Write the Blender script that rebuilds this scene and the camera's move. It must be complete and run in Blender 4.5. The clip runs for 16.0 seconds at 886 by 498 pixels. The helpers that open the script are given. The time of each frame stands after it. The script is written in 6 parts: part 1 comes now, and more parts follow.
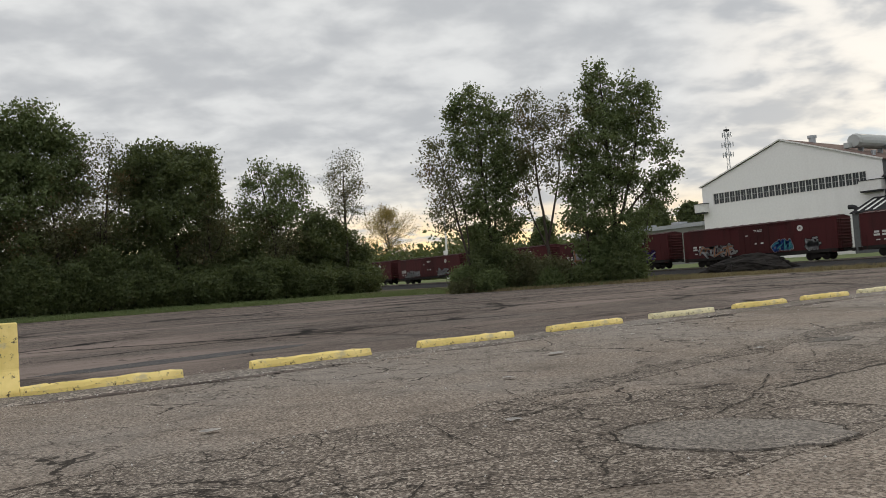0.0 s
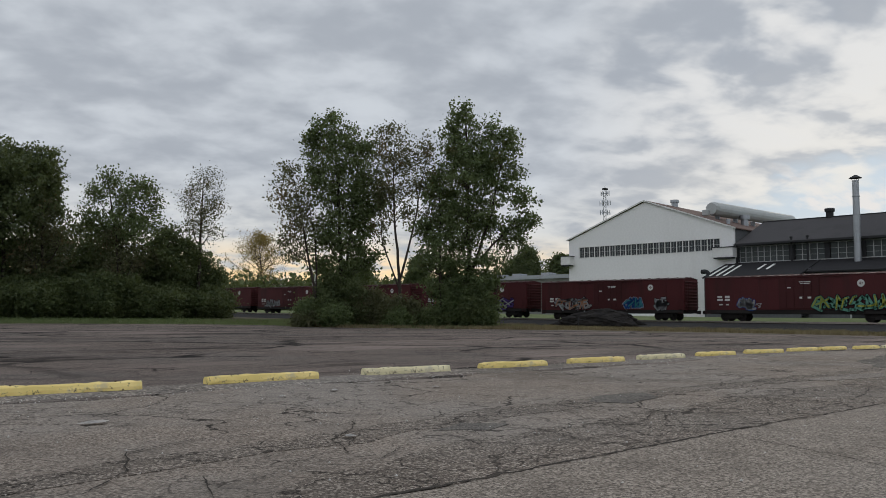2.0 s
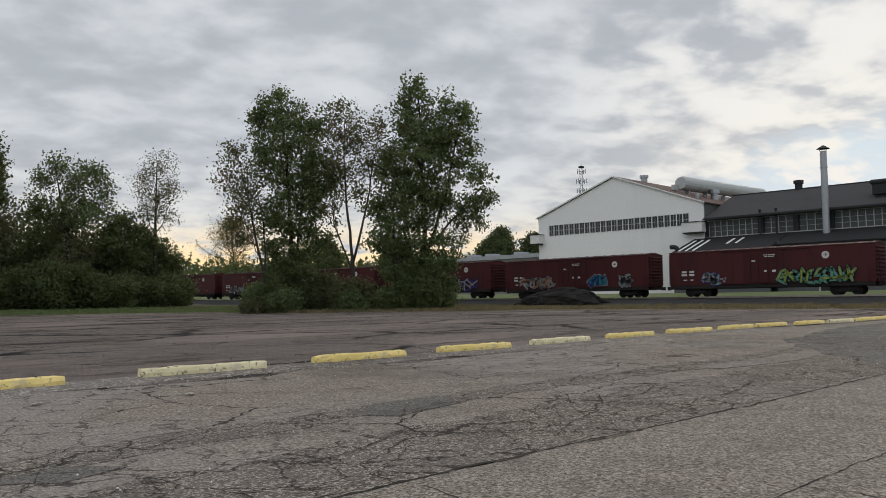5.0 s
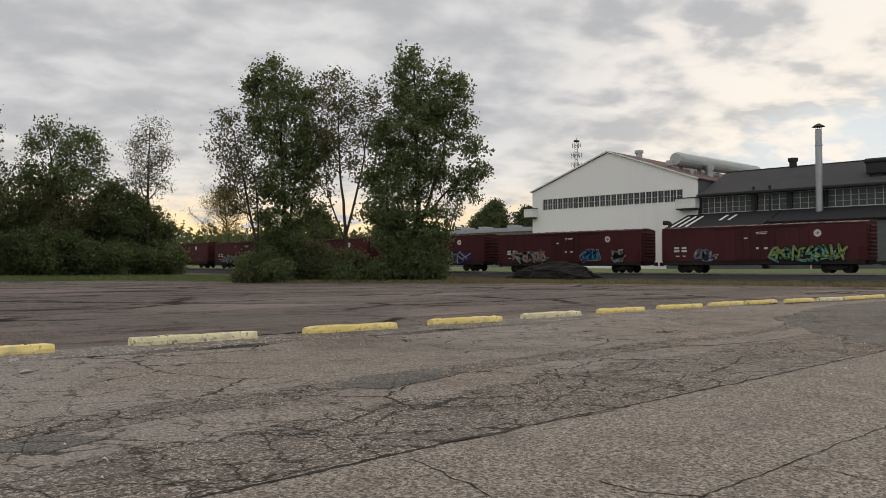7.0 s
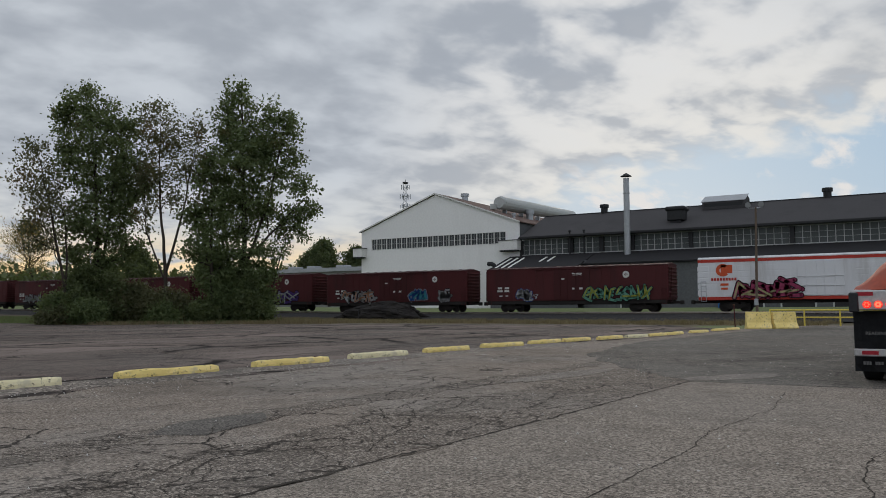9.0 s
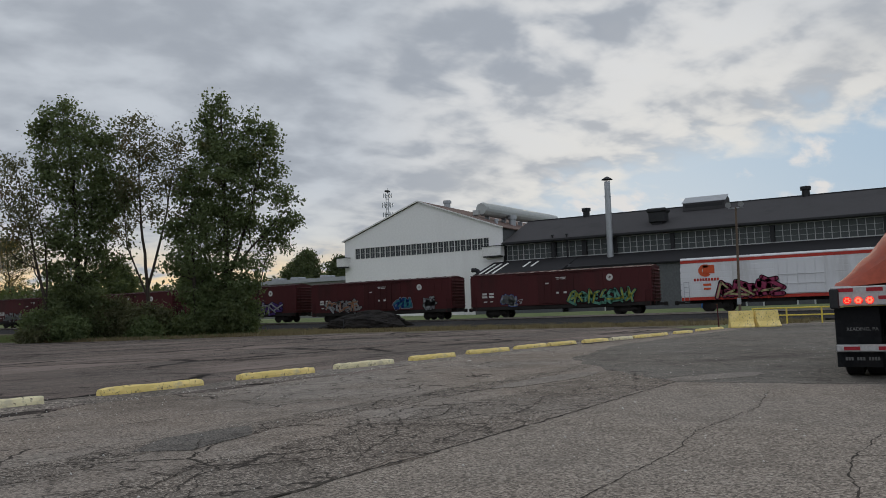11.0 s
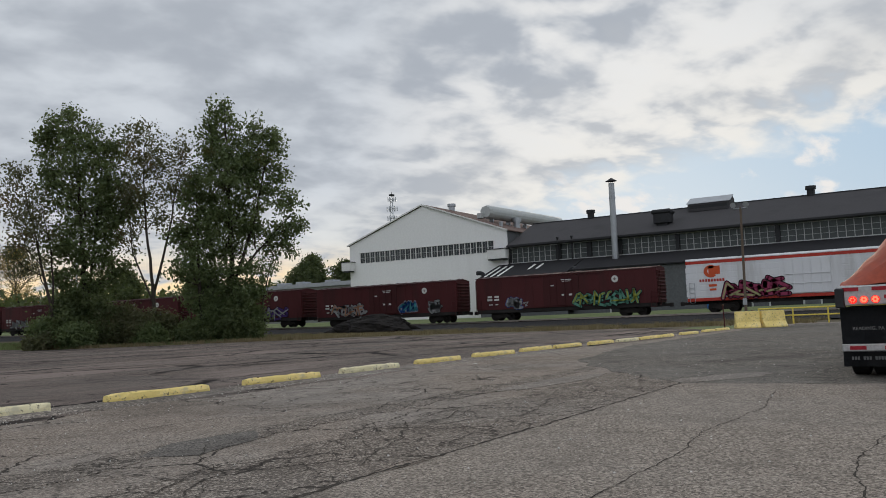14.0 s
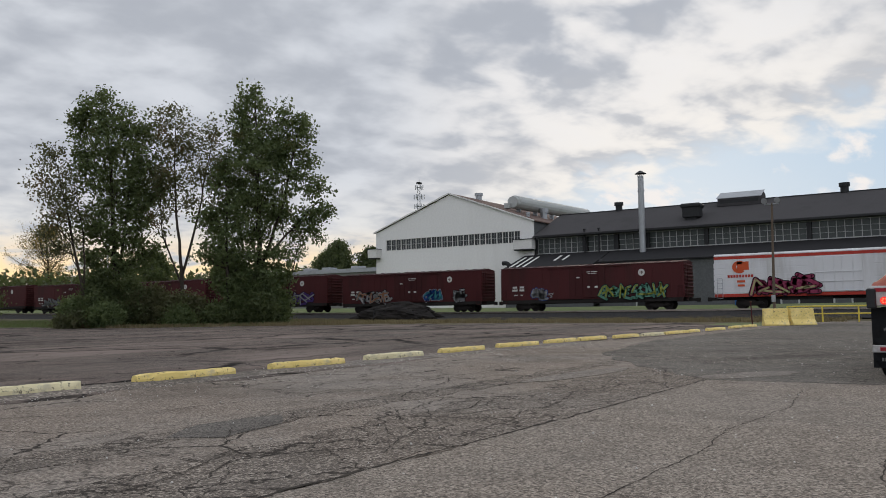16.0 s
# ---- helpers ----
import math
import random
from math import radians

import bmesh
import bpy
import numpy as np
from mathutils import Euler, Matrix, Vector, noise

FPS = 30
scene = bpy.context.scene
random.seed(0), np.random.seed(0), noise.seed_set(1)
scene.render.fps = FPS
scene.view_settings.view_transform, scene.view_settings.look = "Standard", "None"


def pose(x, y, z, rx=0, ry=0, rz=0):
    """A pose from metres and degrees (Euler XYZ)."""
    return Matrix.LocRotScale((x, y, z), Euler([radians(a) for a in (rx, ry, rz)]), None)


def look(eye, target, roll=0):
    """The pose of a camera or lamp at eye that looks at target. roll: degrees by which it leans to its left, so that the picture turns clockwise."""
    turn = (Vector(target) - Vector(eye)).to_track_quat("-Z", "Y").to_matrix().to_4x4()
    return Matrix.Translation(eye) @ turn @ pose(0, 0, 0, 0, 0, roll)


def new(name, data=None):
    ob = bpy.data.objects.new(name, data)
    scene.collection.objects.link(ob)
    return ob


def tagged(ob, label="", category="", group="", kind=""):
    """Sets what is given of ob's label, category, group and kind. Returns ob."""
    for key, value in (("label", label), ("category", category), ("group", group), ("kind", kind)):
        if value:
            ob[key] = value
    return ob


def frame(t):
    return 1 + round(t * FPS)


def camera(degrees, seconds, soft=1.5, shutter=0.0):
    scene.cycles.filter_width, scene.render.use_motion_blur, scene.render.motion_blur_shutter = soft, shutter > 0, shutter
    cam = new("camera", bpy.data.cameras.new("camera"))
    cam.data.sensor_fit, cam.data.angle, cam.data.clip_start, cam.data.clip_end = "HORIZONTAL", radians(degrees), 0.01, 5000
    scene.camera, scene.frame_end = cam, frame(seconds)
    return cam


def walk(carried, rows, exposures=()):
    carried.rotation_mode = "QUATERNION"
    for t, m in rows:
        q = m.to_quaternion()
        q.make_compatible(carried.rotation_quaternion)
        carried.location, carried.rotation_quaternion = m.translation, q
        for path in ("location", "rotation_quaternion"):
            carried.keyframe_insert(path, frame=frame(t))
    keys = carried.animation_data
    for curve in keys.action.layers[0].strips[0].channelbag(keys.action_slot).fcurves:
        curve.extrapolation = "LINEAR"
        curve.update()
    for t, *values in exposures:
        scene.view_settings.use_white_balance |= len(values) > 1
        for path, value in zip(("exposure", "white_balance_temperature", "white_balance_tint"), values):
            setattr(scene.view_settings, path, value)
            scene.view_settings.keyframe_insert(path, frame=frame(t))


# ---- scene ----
cam = camera(57.7, 16.0, soft=0.9)

PATH = [
    (0, (-4.365, -10.496, 1.012), (-3.179, -8.887, 1.099), -3.9),
    (0.5, (-3.187, -10.382, 1.011), (-2.001, -8.779, 1.164), -1.8),
    (1, (-2.109, -10.319, 1.017), (-0.893, -8.741, 1.195), -1.5),
    (1.5, (-1.058, -10.329, 1.02), (0.214, -8.8, 1.232), -0.3),
    (2, (0.034, -10.285, 0.989), (1.434, -8.867, 1.158), 0.5),
    (2.5, (0.99, -10.261, 1.004), (2.41, -8.859, 1.126), -0.6),
    (3, (1.906, -10.199, 1.025), (3.31, -8.781, 1.155), -0.0),
    (3.2, (2.198, -10.214, 1.003), (3.607, -8.8, 1.127), -0.9),
    (5.3, (3.648, -10.167, 0.994), (5.089, -8.786, 1.112), -1.0),
    (5.5, (3.633, -10.183, 1.008), (5.079, -8.802, 1.075), -1.8),
    (6, (3.654, -10.178, 1.02), (5.089, -8.784, 1.045), -1.5),
    (6.5, (3.631, -10.186, 1.014), (5.084, -8.813, 1.067), -1.0),
    (7, (3.644, -10.172, 1.012), (5.092, -8.793, 1.067), -0.0),
    (7.5, (3.641, -10.173, 1.022), (5.094, -8.8, 1.07), 0.9),
    (8, (3.606, -10.212, 1.033), (5.108, -8.896, 1.161), -0.6),
    (8.5, (3.654, -10.214, 1.018), (5.34, -9.15, 1.179), -1.7),
    (9, (3.642, -10.205, 1.012), (5.344, -9.164, 1.165), -0.2),
    (9.2, (3.651, -10.205, 1.006), (5.359, -9.176, 1.151), -0.2),
    (11.5, (3.646, -10.218, 1.016), (5.372, -9.224, 1.203), -2.3),
    (12, (3.646, -10.231, 1.036), (5.383, -9.26, 1.245), -2.7),
    (12.5, (3.639, -10.233, 1.015), (5.377, -9.27, 1.245), -3.0),
    (13, (3.637, -10.238, 1.022), (5.371, -9.267, 1.252), -3.1),
    (13.5, (3.636, -10.234, 1.005), (5.361, -9.245, 1.226), -3.5),
    (14, (3.643, -10.225, 1.009), (5.357, -9.211, 1.188), -2.3),
    (14.5, (3.654, -10.223, 1.017), (5.353, -9.18, 1.178), -1.7),
    (15, (3.663, -10.187, 1.022), (5.354, -9.127, 1.151), 1.4),
    (15.5, (3.658, -10.214, 1.008), (5.343, -9.144, 1.134), 0.4),
    (16, (3.628, -10.224, 1.022), (5.31, -9.153, 1.175), -0.8),
]
EXPOSURES = [(0, 0.30, 6800, 10), (0.5, 0.22, 6700, 10), (1.5, 0.05, 6250, 10), (2.0, -0.02, 6250, 10), (3.0, 0.12, 6300, 10), (5.5, 0.15, 6550, 10), (6.5, 0.2, 6900, 12), (7.0, 0.2, 6900, 12),
             (8.0, 0.05, 6550, 10), (9.0, -0.1, 6220, 10), (11.5, -0.17, 6180, 10), (12.5, 0.03, 6220, 10), (14.5, 0.05, 6280, 10), (16.0, 0.12, 6350, 12)]
walk(cam, [(t, look(eye, target, roll)) for t, eye, target, roll in PATH], EXPOSURES)

# ---- world and light ----
SUN_AZ, SUN_EL = radians(17), radians(11.5)
sun_dir = Vector((math.cos(SUN_AZ) * math.cos(SUN_EL), math.sin(SUN_AZ) * math.cos(SUN_EL), math.sin(SUN_EL)))


class Nodes:
    """A small helper to write node trees as expressions."""

    def __init__(self, tree):
        self.tree = tree

    def put(self, value, socket):
        if isinstance(value, bpy.types.NodeSocket):
            self.tree.links.new(value, socket)
        elif value is not None:
            socket.default_value = value

    def node(self, kind, out=0, props=None, **ins):
        n = self.tree.nodes.new(kind)
        for k, v in (props or {}).items():
            setattr(n, k, v)
        for k, v in ins.items():
            key = int(k[1:]) if k[0] == "i" and k[1:].isdigit() else k.replace("_", " ")
            self.put(v, n.inputs[key])
        return n.outputs[out]

    def math(self, op, a, b=None, c=None, clamp=False):
        n = self.tree.nodes.new("ShaderNodeMath")
        n.operation, n.use_clamp = op, clamp
        for v, s in zip((a, b, c), n.inputs):
            self.put(v, s)
        return n.outputs[0]

    def vmath(self, op, a, b=None, out=0):
        n = self.tree.nodes.new("ShaderNodeVectorMath")
        n.operation = op
        for v, s in zip((a, b), n.inputs):
            self.put(v, s)
        return n.outputs[out]

    def mix(self, f, a, b, blend="MIX"):
        n = self.tree.nodes.new("ShaderNodeMix")
        n.data_type, n.blend_type = "RGBA", blend
        self.put(f, n.inputs[0])
        for v, s in ((a, n.inputs[6]), (b, n.inputs[7])):
            self.put((*v, 1) if isinstance(v, tuple) and len(v) == 3 else v, s)
        return n.outputs[2]

    def ramp(self, f, lo, hi, a=0.0, b=1.0):
        n = self.tree.nodes.new("ShaderNodeMapRange")
        n.interpolation_type = "SMOOTHSTEP"
        for v, s in zip((f, lo, hi, a, b), n.inputs):
            self.put(v, s)
        return n.outputs[0]

    def noise(self, vec, scale, detail=4.0, rough=0.55, distort=0.0, out=0):
        return self.node("ShaderNodeTexNoise", out, Vector=vec, Scale=scale, Detail=detail, Roughness=rough, Distortion=distort)

    def scaled(self, vec, x, y, z, rz=0.0):
        n = self.tree.nodes.new("ShaderNodeMapping")
        self.put(vec, n.inputs["Vector"])
        n.inputs["Scale"].default_value = (x, y, z)
        n.inputs["Rotation"].default_value = (0, 0, rz)
        return n.outputs[0]


world = bpy.data.worlds.new("overcast_evening")
scene.world = world
world.use_nodes = True
wt = world.node_tree
wt.nodes.clear()
w = Nodes(wt)
way = w.node("ShaderNodeTexCoord", "Generated")
sep = wt.nodes.new("ShaderNodeSeparateXYZ")
wt.links.new(way, sep.inputs[0])
up = w.math("MAXIMUM", sep.outputs[2], 0.0)
flat = w.math("ADD", up, 0.26)
plane = wt.nodes.new("ShaderNodeCombineXYZ")
wt.links.new(w.math("DIVIDE", sep.outputs[0], flat), plane.inputs[0])
wt.links.new(w.math("DIVIDE", sep.outputs[1], flat), plane.inputs[1])
cloud_uv = w.vmath("ADD", w.scaled(w.scaled(plane.outputs[0], 1.0, 1.0, 1.0, radians(-58)), 1.05, 0.84, 1.0), (2.2, 7.7, 0.4))
big = w.noise(cloud_uv, 2.6, 3.0, 0.5, 0.2)
fine = w.noise(cloud_uv, 7.4, 4.0, 0.5, 0.15)
thick = w.math("ADD", w.math("MULTIPLY", big, 0.45), w.math("MULTIPLY", fine, 0.55))
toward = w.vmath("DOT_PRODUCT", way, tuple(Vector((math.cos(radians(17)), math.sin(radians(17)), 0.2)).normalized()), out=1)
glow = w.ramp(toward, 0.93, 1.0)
low = w.ramp(up, 0.03, 0.19, 1.0, 0.0)
sky = w.node("ShaderNodeTexSky", props=dict(sky_type="NISHITA", sun_disc=False, sun_elevation=SUN_EL, sun_rotation=radians(90) - SUN_AZ))
blue = w.mix(0.95, w.mix(1.0, sky, (0.10, 0.10, 0.10), "MULTIPLY"), (0.43, 0.56, 0.68))
cloud = w.mix(w.ramp(thick, 0.34, 0.62), (0.62, 0.645, 0.67), (0.41, 0.435, 0.47))
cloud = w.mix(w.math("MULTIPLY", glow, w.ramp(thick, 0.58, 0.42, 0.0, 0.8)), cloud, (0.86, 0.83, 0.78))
# the cloud deck ends in a bright ragged edge; beyond it pale blue sky with small clouds
spot = wt.nodes.new("ShaderNodeSeparateXYZ")
wt.links.new(plane.outputs[0], spot.inputs[0])
edge_at = w.math("SUBTRACT", w.math("SUBTRACT", spot.outputs[0], w.math("MULTIPLY", spot.outputs[1], 0.22)), 2.02)
edge_at = w.math("ADD", edge_at, w.math("MULTIPLY", w.math("SUBTRACT", fine, 0.5), 0.7))
near_gap = w.ramp(spot.outputs[1], 1.45, 0.85)
clear = w.math("MULTIPLY", w.ramp(edge_at, -0.10, 0.16), near_gap)
cream = w.math("MULTIPLY", w.math("MULTIPLY", w.ramp(edge_at, -0.65, -0.03), w.ramp(spot.outputs[1], 1.7, 0.7)), w.ramp(fine, 0.62, 0.40, 0.25, 0.9))
cloud = w.mix(cream, cloud, (0.86, 0.82, 0.745))
puff = w.noise(w.scaled(plane.outputs[0], 0.8, 1.5, 1.0, 0.2), 3.4, 6.0, 0.55, 0.1)
cloud = w.mix(clear, cloud, w.mix(w.ramp(puff, 0.55, 0.66), blue, (0.84, 0.80, 0.75)))
warm_side = w.ramp(w.vmath("DOT_PRODUCT", way, tuple(Vector((math.cos(radians(62)), math.sin(radians(62)), 0.0))), out=1), 0.70, 1.0)
rim = w.math("MULTIPLY", w.ramp(up, 0.03, 0.11, 1.0, 0.0), w.math("ADD", 0.15, w.math("MULTIPLY", warm_side, 0.85)))
cloud = w.mix(w.math("MULTIPLY", w.math("MULTIPLY", low, w.math("SUBTRACT", 1.0, w.math("MULTIPLY", clear, 0.8))), w.ramp(fine, 0.70, 0.36, 0.15, 0.7)), cloud, (0.90, 0.85, 0.73))
cloud = w.mix(w.math("MULTIPLY", w.math("MULTIPLY", rim, w.math("SUBTRACT", 1.0, clear)), w.ramp(fine, 0.66, 0.44)), cloud, (1.1, 0.78, 0.38))
overhead = w.ramp(up, 0.42, 0.95)
cloud = w.mix(overhead, cloud, (0.80, 0.82, 0.86))
away = w.ramp(w.vmath("DOT_PRODUCT", way, tuple(-Vector((math.cos(radians(30)), math.sin(radians(30)), 0.0))), out=1), 0.0, 0.8)
cloud = w.mix(w.math("MULTIPLY", away, 0.8), cloud, (0.78, 0.80, 0.85))
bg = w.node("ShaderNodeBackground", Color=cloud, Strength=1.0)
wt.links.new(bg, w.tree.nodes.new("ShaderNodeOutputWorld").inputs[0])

sun = new("sun", bpy.data.lights.new("sun", "SUN"))
sun.data.energy, sun.data.angle, sun.data.color = 0.55, radians(20), (1.0, 0.86, 0.68)
sun.matrix_world = look(tuple(sun_dir * 50), (0, 0, 0))


# ---- materials ----
def material(name, build):
    m = bpy.data.materials.new(name)
    m.use_nodes = True
    m.node_tree.nodes.clear()
    n = Nodes(m.node_tree)
    shader = build(n)
    out = m.node_tree.nodes.new("ShaderNodeOutputMaterial")
    m.node_tree.links.new(shader, out.inputs[0])
    return m


def principled(n, color, rough=0.8, metal=0.0, bump=None, strength=0.3, dist=0.01, spec=0.4):
    normal = n.node("ShaderNodeBump", Height=bump, Strength=strength, Distance=dist) if bump is not None else None
    if isinstance(color, tuple):
        color = (*color[:3], 1)
    return n.node("ShaderNodeBsdfPrincipled", Base_Color=color, Roughness=rough, Metallic=metal, Normal=normal, Specular_IOR_Level=spec)


def place(n):
    return n.node("ShaderNodeNewGeometry", "Position")


def own(n):
    return n.node("ShaderNodeTexCoord", "Object")


def worn(name, color, dirt=(0.08, 0.07, 0.06), amount=0.35, rough=0.7, metal=0.0, scale=1.5, grain=25.0, streak=False, spread=0.12):
    """Painted or raw material with blotches, fine grain and grime; streak pulls the grime downwards."""
    def build(n):
        p = own(n)
        q = n.scaled(p, 1, 1, 0.15) if streak else p
        a = n.noise(q, scale, 5, 0.6)
        b = n.noise(p, grain, 3, 0.6)
        rnd = n.node("ShaderNodeObjectInfo", "Random")
        base = n.mix(n.ramp(b, 0.3, 0.7), tuple(c * (1 - spread) for c in color), tuple(min(1, c * (1 + spread)) for c in color))
        base = n.mix(n.math("MULTIPLY", rnd, 0.12), base, tuple(c * 0.7 for c in color))
        base = n.mix(n.ramp(a, 0.48, 0.75, 0.0, amount), base, dirt)
        return principled(n, base, n.math("ADD", rough - 0.08, n.math("MULTIPLY", b, 0.16)), metal, b, 0.15, 0.01, 0.2)
    return material(name, build)


def chipped(name, color, more=0.0):
    """Thick old paint on concrete: pale wear, and chips down to grey concrete and dirt."""
    def build(n):
        p = own(n)
        base = n.mix(n.ramp(n.noise(p, 2.2, 4, 0.6), 0.4, 0.7), color, tuple(min(1, c * 1.08 + 0.06) for c in color))
        base = n.mix(n.ramp(n.noise(p, 3.5, 6, 0.7), 0.57 - more, 0.66, 0.0, 0.5), base, (0.44, 0.41, 0.34))
        chips = n.noise(p, 13, 5, 0.7)
        base = n.mix(n.ramp(chips, 0.58 - more, 0.64, 0.0, 0.95), base, (0.10, 0.085, 0.065))
        base = n.mix(n.ramp(n.noise(p, 5, 5, 0.7), 0.66, 0.74, 0.0, 0.8), base, (0.06, 0.05, 0.042))
        return principled(n, base, 0.75, 0, chips, 0.4, 0.02, 0.2)
    return material(name, build)


def asphalt(name, tone, crack_amount, tint, seams=0.0, coarse=1.0, patchy=0.35, specks=0.5, crackle=0.6, dense=False):
    """Old asphalt: pale stones in a dark binder, blotches, a net of cracks and long seams."""
    def build(n):
        p = place(n)
        warp = n.vmath("MULTIPLY", n.vmath("SUBTRACT", n.noise(p, 0.9, 4, 0.6, out=1), (0.5, 0.5, 0.5)), (0.9, 0.9, 0.9))
        bent = n.vmath("ADD", p, warp)
        fuzz = n.vmath("ADD", bent, n.vmath("MULTIPLY", n.vmath("SUBTRACT", n.noise(p, 7.0, 3, 0.6, out=1), (0.5, 0.5, 0.5)), (0.16, 0.16, 0.16)))
        stones = n.node("ShaderNodeTexVoronoi", "Color", Vector=p, Scale=80.0 * coarse)
        stone = n.node("ShaderNodeSeparateColor", 0, Color=stones)
        lumps = n.node("ShaderNodeSeparateColor", 1, Color=n.node("ShaderNodeTexVoronoi", "Color", Vector=p, Scale=50.0 * coarse))
        grain = n.noise(p, 38, 4, 0.7)
        blot = n.noise(p, 0.22, 5, 0.6)
        mid = n.noise(p, 1.7, 5, 0.65)
        dark, light = tuple(c * tone * 0.42 for c in tint), tuple(c * tone * 1.42 for c in tint)
        base = n.mix(n.ramp(grain, 0.36, 0.62), dark, light)
        base = n.mix(n.math("MULTIPLY", n.ramp(stone, 0.80, 0.92), specks), base, (0.42, 0.37, 0.31))
        base = n.mix(n.ramp(lumps, 0.22, 0.10, 0.0, 0.5), base, tuple(c * 0.6 for c in dark))
        base = n.mix(n.math("MULTIPLY", n.ramp(lumps, 0.86, 0.93), 0.7 * specks), base, (0.46, 0.41, 0.35))
        base = n.mix(n.ramp(mid, 0.45, 0.72, 0.0, 0.42), base, dark)
        base = n.mix(n.ramp(blot, 0.42, 0.66, 0.0, patchy), base, tuple(c * tone * 1.45 for c in (1.04, 1.0, 0.93)))
        base = n.mix(n.ramp(n.noise(p, 0.13, 4, 0.6, 1.0), 0.55, 0.72, 0.0, patchy), base, tuple(c * 0.6 for c in dark))
        net = n.node("ShaderNodeTexVoronoi", "Distance", props=dict(feature="DISTANCE_TO_EDGE"), Vector=fuzz, Scale=0.62)
        small = n.node("ShaderNodeTexVoronoi", "Distance", props=dict(feature="DISTANCE_TO_EDGE"), Vector=fuzz, Scale=1.9)
        wide = n.ramp(n.noise(p, 0.7, 3, 0.5), 0.4, 0.75, 0.0, 0.008)
        cracks = n.math("MULTIPLY", n.ramp(n.math("SUBTRACT", net, wide), 0.002, 0.010, 1.0, 0.0), n.ramp(n.noise(p, 0.35, 3, 0.5), 0.40 if dense else 0.48, 0.48 if dense else 0.56))
        tiny = n.math("MULTIPLY", n.ramp(small, 0.003, 0.028, 1.0, 0.0), n.ramp(n.noise(p, 0.22, 3, 0.6), 0.30 if dense else 0.46, 0.40 if dense else 0.58, 0.0, crackle))
        crack = n.math("MULTIPLY", n.math("MAXIMUM", cracks, tiny), crack_amount)
        if seams:
            drift = n.vmath("ADD", p, n.vmath("MULTIPLY", warp, (1.2, 1.2, 1.2)))
            slabs = n.node("ShaderNodeTexVoronoi", "Distance", props=dict(feature="DISTANCE_TO_EDGE"), Vector=n.scaled(drift, 0.55, 1.0, 1.0, radians(35)), Scale=0.19)
            crack = n.math("MAXIMUM", crack, n.math("MULTIPLY", n.ramp(slabs, 0.006, 0.034, 1.0, 0.0), n.ramp(n.noise(p, 0.12, 3, 0.5), 0.40, 0.55, 0.15, 1.0)))
            long = n.noise(n.scaled(drift, 0.10, 0.32, 1.0, radians(40)), 1.0, 4, 0.6)
            crack = n.math("MAXIMUM", crack, n.math("MULTIPLY", n.ramp(long, 0.53, 0.66), seams))
            pale = n.noise(n.scaled(p, 0.07, 0.25, 1.0, radians(52)), 1.0, 5, 0.6)
            base = n.mix(n.ramp(pale, 0.48, 0.64, 0.0, 0.75), base, tuple(c * tone * 1.9 for c in tint))
        base = n.mix(crack, base, (0.012, 0.011, 0.010))
        height = n.math("SUBTRACT", n.math("ADD", n.math("MULTIPLY", grain, 0.25), n.math("MULTIPLY", stone, 0.2)), crack)
        return principled(n, base, n.ramp(grain, 0.2, 0.8, 0.85, 1.0), 0, height, 0.5, 0.015, 0.06)
    return material(name, build)


def leaf_material(name, dark, light, autumn=None, share=0.0):
    def build(n):
        r = n.node("ShaderNodeNewGeometry", "Random Per Island")
        clump = n.ramp(n.noise(own(n), 0.9, 3, 0.55), 0.36, 0.64)
        base = n.mix(n.math("ADD", n.math("MULTIPLY", r, 0.35), n.math("MULTIPLY", clump, 0.65)), dark, light)
        if autumn:
            base = n.mix(n.ramp(n.noise(own(n), 0.35, 3, 0.6), 0.62 - share, 0.80 - share), base, autumn)
        a = principled(n, base, 0.55, 0, spec=0.35)
        b = n.node("ShaderNodeBsdfTranslucent", Color=n.mix(0.45, base, (0.16, 0.17, 0.03)))
        return n.node("ShaderNodeMixShader", i0=0.38, i1=a, i2=b)
    return material(name, build)


def bark_material(name, color):
    def build(n):
        p = own(n)
        g = n.noise(n.scaled(p, 4, 4, 0.6), 3.0, 5, 0.65)
        return principled(n, n.mix(g, tuple(c * 0.5 for c in color), tuple(c * 1.4 for c in color)), 0.95, 0, g, 0.8, 0.03, 0.2)
    return material(name, build)


def soil(name, a, b, c, scale=0.5):
    def build(n):
        p = place(n)
        g = n.noise(p, 9, 5, 0.7)
        base = n.mix(n.ramp(n.noise(p, scale, 5, 0.6), 0.38, 0.62), a, b)
        base = n.mix(n.ramp(g, 0.4, 0.7, 0.0, 0.6), base, c)
        return principled(n, base, 0.97, 0, g, 0.6, 0.05, 0.15)
    return material(name, build)


def glass_material(name, tint, rough=0.12):
    def build(n):
        p = own(n)
        g = n.noise(p, 1.2, 4, 0.6)
        base = n.mix(g, tuple(c * 0.5 for c in tint), tint)
        return principled(n, base, n.ramp(g, 0.2, 0.8, rough, rough + 0.25), 0.0, n.noise(p, 2.0, 2), 0.05, 0.02, 0.35)
    return material(name, build)


def lit(name, color, strength):
    return material(name, lambda n: n.node("ShaderNodeEmission", Color=(*color, 1), Strength=strength))


